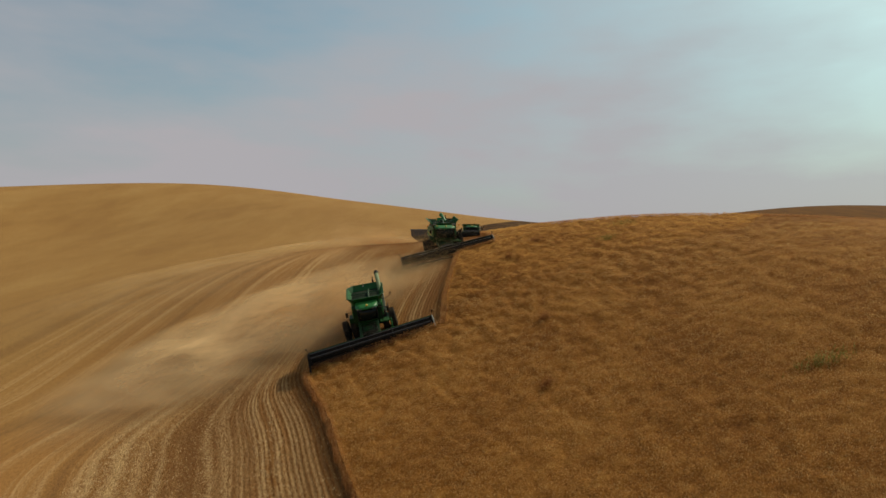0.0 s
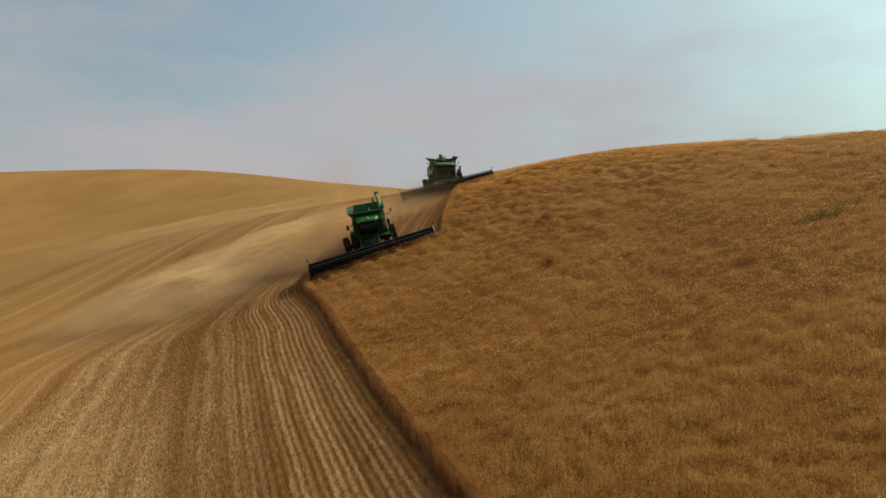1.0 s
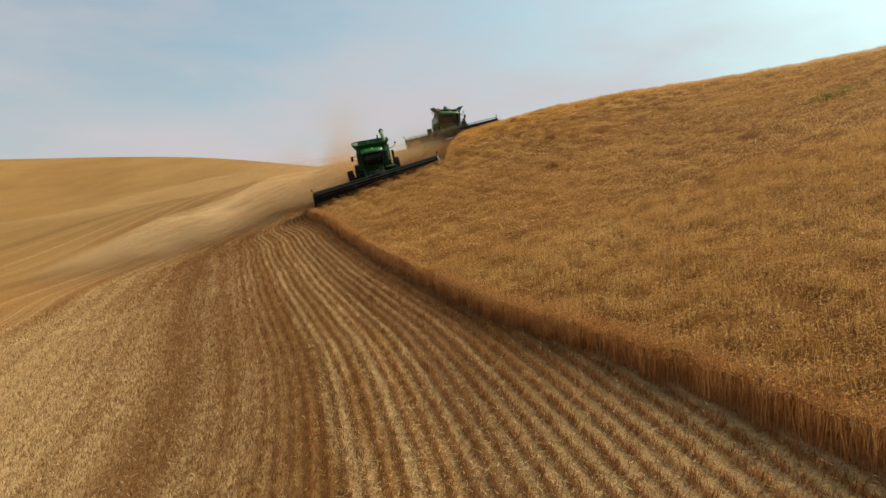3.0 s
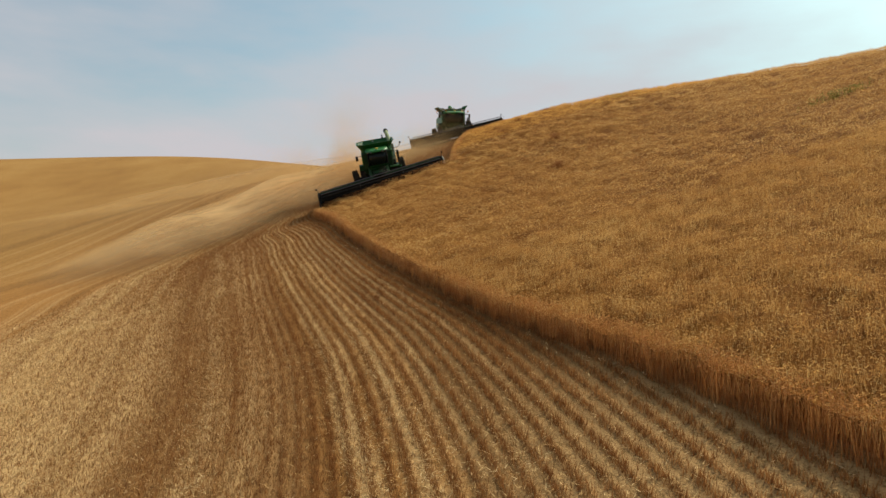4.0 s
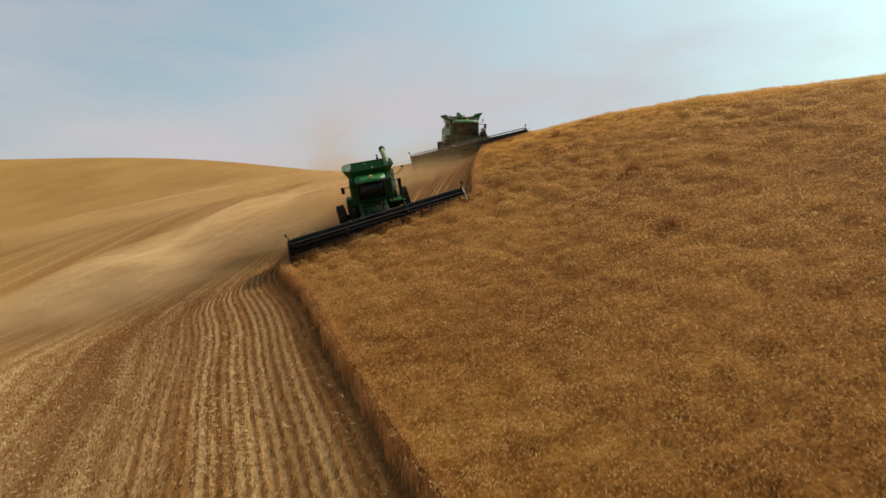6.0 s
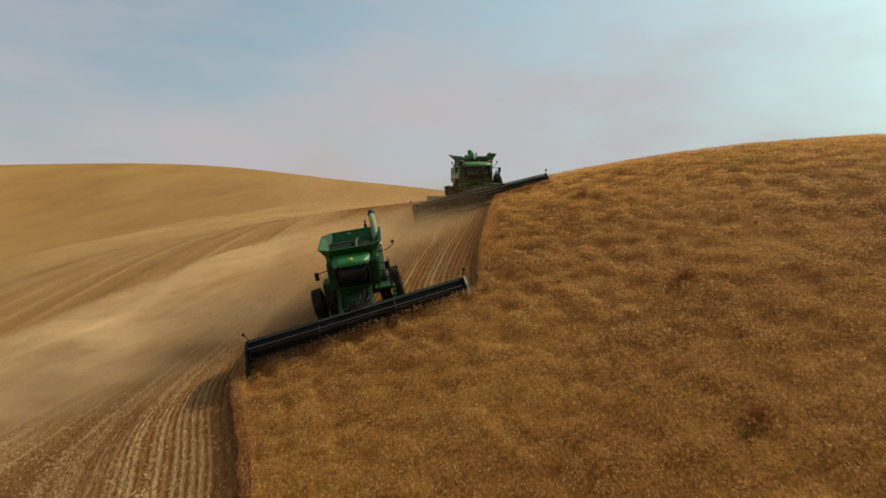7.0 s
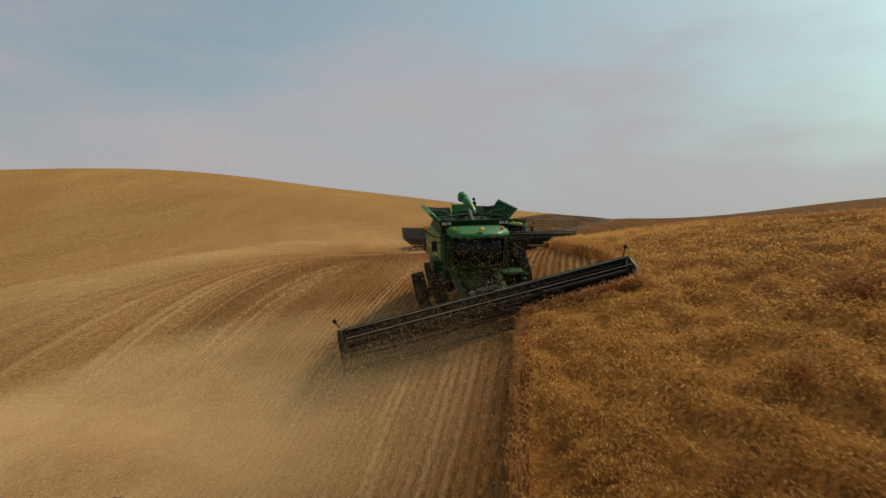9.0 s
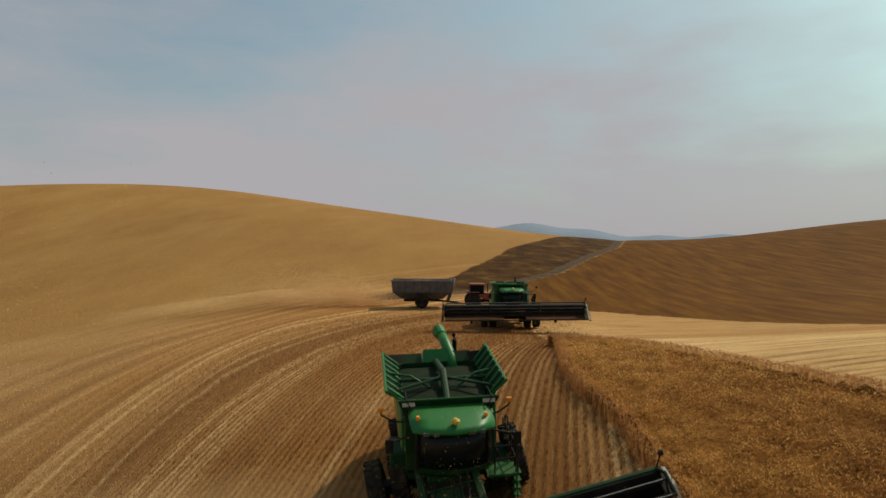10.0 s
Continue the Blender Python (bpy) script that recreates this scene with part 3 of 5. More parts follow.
def tufted(x, y):
    """Ears stand in tufts with gaps between them."""
    return rng.uniform(0, 1, len(x)) < np.clip(0.70 - 0.12 * up_slope(y) + (0.55 + 0.5 * up_slope(y)) * clumps(x, y, 0.5) + (0.2 + 0.1 * up_slope(y)) * clumps(x, y, 1.2) + (0.1 + 0.15 * up_slope(y)) * drill_rows(x, y), 0.03, 1)


def build_wheat():
    label = "ripe wheat ears nodding over the standing crop"
    # close to the low hover
    x, y = sow(-2, 24, 26, 48, 400, lambda x, y: in_crop(x, y) & (x < 0.72 * (y - 19) + 3) & tufted(x, y))
    t = WHEAT - 0.1 + wave(x, y) + rng.normal(0, 0.045, len(x))
    stems("wheat_ears", x, y, t - 0.3, t, 0.010, 0.12, NEAR_EARS, label, 0.10)
    x, y = sow(-14, 40, 48, 86, 210, lambda x, y: in_crop(x, y) & (x < 0.72 * (y - 19) + 3) & tufted(x, y))
    t = WHEAT - 0.1 + wave(x, y) + rng.normal(0, 0.05, len(x))
    stems("wheat_ears", x, y, t - 0.3, t, 0.015, 0.14, NEAR_EARS, label, 0.135, stalk=False)
    x, y = sow(-14, 42, 86, 133, 200, lambda x, y: in_crop(x, y) & (x < 0.7 * (y - 50) + 8) & tufted(x, y))
    t = WHEAT - 0.1 + wave(x, y) + rng.normal(0, 0.05, len(x))
    stems("wheat_ears", x, y, t - 0.3, t, 0.017, 0.16, EARS, label, 0.165, stalk=False)
    # whole stalks along the cut face
    for y0, y1, d in ((22, 45, 520), (45, 64, 260), (64, 81.8, 130), (82, 107.2, 120), (107.4, 131, 120)):
        n = int((y1 - y0) * d * 0.8)
        y = rng.uniform(y0, y1, n)
        x = crop_edge(y) + rng.uniform(-0.12, 0.5, n) + 0.10 * np.sin(y * 3.1) * np.sin(y * 1.3)
        t = WHEAT - 0.07 + rng.normal(0, 0.06, n)
        stems("wheat_stalks", x, y, 0.0, t, 0.011 if y0 < 60 else 0.03, 0.16, STALKS, "wheat stalks exposed along the freshly cut edge", 0.09 if y0 < 60 else 0.14)
    # faces at the headers and the headland
    for fy in (FRONT_1, FRONT_2):
        x = rng.uniform(crop_edge(fy - 0.1), crop_edge(fy + 0.1), 1500)
        y = fy + rng.uniform(-0.4, 0.1, 1500)
        stems("wheat_stalks", x, y, 0.0, WHEAT + rng.normal(0, 0.06, 1500), 0.03, 0.16, STALKS, "wheat stalks at the cutting front", 0.14)
    x = 9.0 + 51 * rng.uniform(0, 1, 16000) ** 1.6
    y = headland(x) - rng.uniform(-0.15, 0.9, 16000)
    stems("wheat_stalks", x, y, 0.0, WHEAT - 0.06 + rng.normal(0, 0.05, 16000), 0.03, 0.16, STALKS, "wheat stalks along the headland", 0.16)


def build_weeds():
    """A few green weeds poking through the wheat."""
    for cx, cy, n, r in ((24.4, 57.8, 160, 0.8), (24, 98, 140, 0.9), (20, 92, 120, 0.7)):
        x, y = cx + rng.normal(0, r, n), cy + rng.normal(0, r * 0.5, n)
        stems("weeds", x, y, 0.4, 0.62 + wave(x, y) + rng.uniform(0, 0.25, n), 0.05, 0.2, WEED, "green weeds growing up through the wheat", 0.12, "weed", "weeds")


def build_dry_weeds():
    """Dry reddish weeds that rise in low mounds out of the wheat."""
    for cx, cy, n, rx, ry in ((13.1, 98.7, 400, 0.6, 0.4), (10.5, 76.3, 220, 0.35, 0.3), (9.4, 95.0, 180, 0.35, 0.35), (7.1, 88.4, 140, 0.35, 0.3), (6.6, 92.0, 110, 0.3, 0.3), (9.0, 66.0, 160, 0.35, 0.3)):
        x, y = cx + rng.normal(0, rx, n), cy + rng.normal(0, ry, n)
        mound = 0.22 * np.exp(-((x - cx) / rx) ** 2 / 2 - ((y - cy) / ry) ** 2 / 2)
        stems("dry_weeds", x, y, 0.4, 0.66 + wave(cx, cy) + mound + rng.uniform(-0.1, 0.12, n), 0.03, 0.2, DRY_WEED, "dry reddish-brown weeds standing in the ripe wheat", 0.13, "weed", "weeds")


def build_stubble():
    label = "short cut stubble stems in drill rows"

    def rowed(x0, x1, y0, y1, density, width, tall, keep):
        x, y = sow(x0, x1, y0, y1, density, lambda x, y: (~in_crop(x, y)) & keep(x, y))
        inner = np.minimum(np.minimum(x - x0, x1 - x) / 7, np.minimum(y - y0, y1 - y) / 9)
        some = rng.uniform(0, 1, len(x)) < np.clip(inner, 0, 1)
        x, y = x[some], y[some]
        u = row_offset(x, y)
        r = 0.36
        thin = rng.uniform(0, 1, len(u)) < np.interp(u, (-22, -14, -7, -5), (0.15, 0.4, 0.8, 1.0))
        x, y, u = x[thin], y[thin], u[thin]
        u2 = (np.floor(u / r) + 0.25) * r + rng.normal(0, 0.05, len(u))
        loose = rng.uniform(0, 1, len(u)) < np.interp(u, (-7.5, -4.5), (0.95, 0.08))
        x = x + np.where(loose, 0, u2 - u) / 0.94
        ok = ~in_crop(x, y)
        x, y = x[ok], y[ok]
        clump = 0.6 + 0.55 * np.sin(x * 7 + 3 * np.sin(y * 2.3)) * np.sin(y * 5.1)
        stems("stubble", x, y, -0.01, tall * (0.55 + 0.45 * clump) * rng.uniform(0.6, 1.2, len(x)), width, 0.09, STUBS, label, 0.0, "stubble", "stubble")

    rowed(-24, 14, 18, 56, 340, 0.017, 0.19, lambda x, y: np.abs(x) < 0.75 * (y - 19) + 3)
    rowed(-34, 4, 46, 86, 110, 0.030, 0.20, lambda x, y: x > -0.75 * (y - 19))
    rowed(-36, 16, 98, 165, 80, 0.03, 0.17, lambda x, y: x > -0.75 * (y - 88) - 4)
    rowed(-26, 10, 74, 112, 60, 0.035, 0.17, lambda x, y: x > -26)
    # loose straw lying across the rows, thickest in the swaths
    def strewn(x, y):
        u = row_offset(x, y) + 0.25 * lumps(x, y, 4.0)
        much = 0.05 + 0.13 * np.clip((-8 - u) / 3, 0, 1) + 0.3 * np.exp(-((u + 15.5) / 3.0) ** 2) + 0.35 * np.exp(-((u + 1.9) / 1.0) ** 2) * np.clip((38 - y) / 7, 0, 1) + sum(k * np.exp(-((u - c) / w) ** 2) for c, w, k in SWATHS)
        return ~in_crop(x, y) & (np.abs(x) < 0.78 * (y - 19) + 3) & (rng.uniform(0, 1, len(x)) < much)
    x, y = sow(-24, 12, 22, 58, 300, strewn)
    stems("loose_straw", x, y, 0.04, 0.04 + rng.uniform(0.0, 0.08, len(x)), 0.020, 0.24, STRAW, "pale chopped straw scattered between the rows", 0.0, "straw", "stubble")
    x, y = sow(-30, 4, 56, 88, 90, strewn)
    stems("loose_straw", x, y, 0.04, 0.04 + rng.uniform(0.0, 0.08, len(x)), 0.045, 0.4, STRAW, "pale chopped straw scattered between the rows", 0.0, "straw", "stubble")


build_canopy()
build_wheat()
build_weeds()
build_dry_weeds()
build_stubble()


# ---- mesh helpers for machines
def part(name, bm, mat, parent, label="", smooth=False):
    me = bpy.data.meshes.new(name)
    bmesh.ops.recalc_face_normals(bm, faces=bm.faces)
    if smooth:
        for f in bm.faces:
            f.smooth = True
    bm.to_mesh(me)
    bm.free()
    me.materials.append(mat)
    ob = new(name, me)
    ob.parent = parent
    if label:
        ob["label"] = label
    return ob


def moved(bm, m):
    bmesh.ops.transform(bm, matrix=m, verts=bm.verts)
    return bm


def box(x0, x1, y0, y1, z0, z1, bevel=0.0, bm=None, segments=2):
    bm = bm or bmesh.new()
    made = bmesh.ops.create_cube(bm, size=1.0)["verts"]
    bmesh.ops.transform(bm, matrix=Matrix.LocRotScale(((x0 + x1) / 2, (y0 + y1) / 2, (z0 + z1) / 2), None, (x1 - x0, y1 - y0, z1 - z0)), verts=made)
    if bevel:
        edges = list({e for v in made for e in v.link_edges})
        bmesh.ops.bevel(bm, geom=edges, offset=bevel, segments=segments, affect='EDGES', profile=0.6)
    return bm


def prism(profile, x0, x1, bevel=0.0, bm=None):
    """A (y, z) outline drawn out along x."""
    bm = bm or bmesh.new()
    a = [bm.verts.new((x0, y, z)) for y, z in profile]
    b = [bm.verts.new((x1, y, z)) for y, z in profile]
    bm.faces.new(a)
    bm.faces.new(b[::-1])
    for i in range(len(a)):
        j = (i + 1) % len(a)
        bm.faces.new((a[i], a[j], b[j], b[i]))
    if bevel:
        vs = set(a + b)
        bmesh.ops.bevel(bm, geom=[e for e in bm.edges if e.verts[0] in vs and e.verts[1] in vs], offset=bevel, segments=2, affect='EDGES', profile=0.6)
    return bm


def loft(rings, close=True, bm=None, ends=True):
    """Skin between rings of equal count."""
    bm = bm or bmesh.new()
    vs = [[bm.verts.new(p) for p in r] for r in rings]
    n = len(rings[0])
    for a, b in zip(vs, vs[1:]):
        for i in range(n if close else n - 1):
            bm.faces.new((a[i], a[(i + 1) % n], b[(i + 1) % n], b[i]))
    if ends:
        bm.faces.new(vs[0][::-1])
        bm.faces.new(vs[-1])
    return bm


def tube(points, radius, sides=10, bm=None):
    """A round bar along a path."""
    rings = []
    pts = [Vector(p) for p in points]
    for i, p in enumerate(pts):
        d = (pts[min(i + 1, len(pts) - 1)] - pts[max(i - 1, 0)]).normalized()
        side = d.cross(Vector((0, 0, 1)) if abs(d.z) < 0.9 else Vector((0, 1, 0))).normalized()
        up = side.cross(d)
        r = radius[i] if isinstance(radius, (list, tuple)) else radius
        rings.append([p + r * (math.cos(a) * side + math.sin(a) * up) for a in (2 * math.pi * k / sides for k in range(sides))])
    return loft(rings, True, bm)


def lathe(profile, axis_at, sides=28, bm=None):
    """A (x, r) outline turned about the x axis through axis_at."""
    cx, cy, cz = axis_at
    rings = [[(cx + x, cy + r * math.cos(a), cz + r * math.sin(a)) for a in (2 * math.pi * k / sides for k in range(sides))] for x, r in profile]
    return loft(rings, True, bm, ends=True)


def shell(rings, thick=0.05):
    """An open-topped tub with a wall thickness: rings from foot to brim, then back down inside."""
    n = len(rings)
    inner = []
    for r in rings[::-1]:
        c = sum((Vector(p) for p in r), Vector()) / len(r)
        inner.append([Vector(p) + (c - Vector(p)).normalized() * thick for p in r])
    return loft([*rings, *inner], True, None, ends=False)


def wheel(parent, x, y, r, w, rim_mat, name="front_wheel", lugs=20):
    """A lugged tyre on a dished rim."""
    hub = new(name)
    hub.parent = parent
    out = 1 if x > 0 else -1
    bm = lathe([(-w * 0.36, r * 0.56), (-w * 0.5, r * 0.68), (-w * 0.5, r * 0.86), (-w * 0.38, r * 0.95), (w * 0.38, r * 0.95), (w * 0.5, r * 0.86), (w * 0.5, r * 0.68), (w * 0.36, r * 0.56)], (x, y, r))
    for k in range(lugs):
        for s in (-1, 1):
            a = 2 * math.pi * (k + (0.5 if s > 0 else 0)) / lugs
            lug = box(0, w * 0.5, -0.035, 0.035, r * 0.90, r, 0.0)
            moved(lug, Matrix.Translation((x, y, r)) @ Matrix.Rotation(a, 4, 'X') @ Matrix.Rotation(radians(24 * s), 4, 'Z') @ Matrix.Scale(s, 4, (1, 0, 0)))
            tmp = bpy.data.meshes.new("lug")
            lug.to_mesh(tmp)
            lug.free()
            bm.from_mesh(tmp)
            bpy.data.meshes.remove(tmp)
    part("tyre", bm, RUBBER, hub, "dusty black lugged tyre")
    part("rim", lathe([(-w * 0.3 * out, r * 0.57), (w * 0.05 * out, r * 0.52), (w * 0.10 * out, r * 0.22), (w * 0.25 * out, r * 0.2), (w * 0.25 * out, 0.03)], (x, y, r), 24), rim_mat, hub, "painted steel rim", True)
    return hub


def header(parent, width, lift=0.0, clips=False):
    """Draper header with a bat reel, carried across the front of the machine."""
    h = new("header")
    h.parent = parent
    hw, y0, z0 = width / 2, -3.7, lift
    part("back_sheet", prism([(y0 + 0.02, z0 + 0.30), (y0 + 0.20, z0 + 0.28), (y0 + 0.26, z0 + 1.05), (y0 + 0.30, z0 + 1.22), (y0 + 0.10, z0 + 1.24), (y0 + 0.06, z0 + 1.05)], -hw + 0.15, hw - 0.15), BLACK, h, "black dust-filmed back sheet")
    part("top_beam", tube([(-hw + 0.1, y0 + 0.24, z0 + 1.22), (hw - 0.1, y0 + 0.24, z0 + 1.22)], 0.10, 8), SHADE_GREEN, h)
    for a, b in ((-hw + 0.2, -0.95), (0.95, hw - 0.2)):
        part("draper_belt", prism([(y0, z0 + 0.34), (y0 - 1.12, z0 + 0.16), (y0 - 1.12, z0 + 0.11), (y0, z0 + 0.29)], a, b), DRAPER, h, "brown draper belt strewn with straw")
    part("feed_drum", lathe([(-0.9, 0.05), (-0.9, 0.24), (0.9, 0.24), (0.9, 0.05)], (0, y0 - 0.25, z0 + 0.55), 16), DUSTY, h)
    knife = prism([(y0 - 1.10, z0 + 0.13), (y0 - 1.30, z0 + 0.10), (y0 - 1.30, z0 + 0.07), (y0 - 1.10, z0 + 0.06)], -hw + 0.1, hw - 0.1)
    for k in range(80):
        x = -hw + 0.2 + k * (width - 0.4) / 79
        tmp = [knife.verts.new(p) for p in ((x - 0.03, y0 - 1.28, z0 + 0.09), (x + 0.03, y0 - 1.28, z0 + 0.09), (x, y0 - 1.42, z0 + 0.07))]
        knife.faces.new(tmp)
    part("cutter_bar", knife, DUSTY, h, "worn steel cutter bar with guards")
    cy, cz, rr = y0 - 0.78, z0 + 0.98, 0.52
    part("reel_tube", tube([(-hw + 0.3, cy, cz), (hw - 0.3, cy, cz)], 0.10, 10), BLACK, h)
    for k in range(6):
        a = 2 * math.pi * k / 6 + 0.35
        by, bz = cy + rr * math.cos(a), cz + rr * math.sin(a)
        bat = tube([(-hw + 0.3, by, bz), (hw - 0.3, by, bz)], 0.038, 6)
        for j in range(int(width / 0.15)):
            x = -hw + 0.36 + j * 0.15
            vs = [bat.verts.new(p) for p in ((x - 0.012, by, bz), (x + 0.012, by, bz), (x, by + 0.05, bz - 0.24))]
            bat.faces.new(vs)
        part("reel_bat", bat, BLACK, h, "reel bat with hanging tines")
        if k in (1, 2):
            part("tine_strip", tube([(-hw + 0.4, by - 0.02, bz + 0.04), (hw - 0.4, by - 0.02, bz + 0.04)], 0.010 if clips else 0.045, 5), PALE if clips else GREY, h, "worn pale tine strip" if clips else "grey steel tine strip")
    for x in (-hw + 0.32, -hw * 0.34, hw * 0.34, hw - 0.32):
        star = prism([(cy + q * math.cos(a), cz + q * math.sin(a)) for q, a in (((rr, 0.09)[i % 2], math.pi * i / 6 + 0.35) for i in range(12))], x - 0.025, x + 0.025)
        part("reel_spider", star, BLACK, h)
    for x in (-hw * 0.34, hw * 0.34, -hw + 0.16, hw - 0.16):
        part("reel_arm", tube([(x, y0 + 0.2, z0 + 1.26), (x, y0 - 0.3, z0 + 1.42), (x, cy - 0.1, cz + 0.06)], 0.055, 6), BLACK, h)
    for s in (-1, 1):
        shield = prism([(y0 + 0.35, z0 + 0.12), (y0 + 0.38, z0 + 1.15), (y0 + 0.05, z0 + 1.38), (y0 - 0.55, z0 + 1.18), (y0 - 1.15, z0 + 0.55), (y0 - 1.75, z0 + 0.14), (y0 - 1.1, z0 + 0.04)], s * (hw - 0.12), s * hw, 0.02)
        part("end_shield", shield, CREAM if s > 0 else BLACK, h, "dusty pale end shield" if s > 0 else "black end shield")
        part("crop_divider", loft([[(s * (hw - 0.15), y0 - 1.0, z0 + 0.08), (s * (hw + 0.10), y0 - 1.0, z0 + 0.08), (s * (hw + 0.04), y0 - 1.0, z0 + 0.62)],
                                   [(s * (hw - 0.02), y0 - 1.8, z0 + 0.06), (s * (hw + 0.04), y0 - 1.8, z0 + 0.06), (s * (hw + 0.01), y0 - 1.8, z0 + 0.16)]]), SHADE_GREEN, h)
        part("marker_lamp", box(s * (hw + 0.02) - 0.07, s * (hw + 0.02) + 0.07, y0 + 0.2, y0 + 0.3, z0 + 1.62, z0 + 1.78, 0.02, tube([(s * (hw - 0.2), y0 + 0.25, z0 + 1.2), (s * hw, y0 + 0.25, z0 + 1.65)], 0.025, 6)), BLACK, h, "black marker lamp on a stalk")
        gw = lathe([(-0.09, 0.08), (-0.10, 0.24), (0.10, 0.24), (0.09, 0.08)], (s * 3.6, y0 + 0.65, max(0.24, z0 - 0.1)), 16)
        part("gauge_wheel", tube([(s * 3.6, y0 + 0.65, max(0.24, z0 - 0.1)), (s * 3.6, y0 + 0.3, z0 + 0.5)], 0.05, 6, gw), BLACK, h)
    hose = tube([(0.4, y0 + 0.1, z0 + 1.3), (0.7, y0 + 0.5, z0 + 1.55), (0.85, y0 + 1.2, z0 + 1.5)], 0.035, 6)
    tube([(0.5, y0 + 0.1, z0 + 1.28), (0.85, y0 + 0.55, z0 + 1.42), (0.95, y0 + 1.2, z0 + 1.4)], 0.03, 6, hose)
    part("hydraulic_hoses", hose, BLACK, h)
    pipes = tube([(-0.5, y0 + 0.3, z0 + 1.3), (-0.3, y0 + 0.15, z0 + 1.5), (0.1, y0 + 0.1, z0 + 1.42), (0.3, y0 + 0.35, z0 + 1.25)], 0.045, 6)
    tube([(-0.2, y0 + 0.7, z0 + 1.2), (-0.15, y0 + 0.25, z0 + 1.52), (0.5, y0 + 0.05, z0 + 1.5)], 0.03, 6, pipes)
    box(-0.62, -0.42, y0 - 0.02, y0 + 0.24, z0 + 1.22, z0 + 1.5, 0.03, pipes)
    part("pipe_couplings", pipes, GREY if clips else DUSTY, h, "dusty steel couplings")
    part("drive_gearbox", box(-0.35, 0.35, y0 - 0.05, y0 + 0.45, z0 + 1.05, z0 + 1.42, 0.05), DUSTY, h, "dust-caked gearbox")
    return h


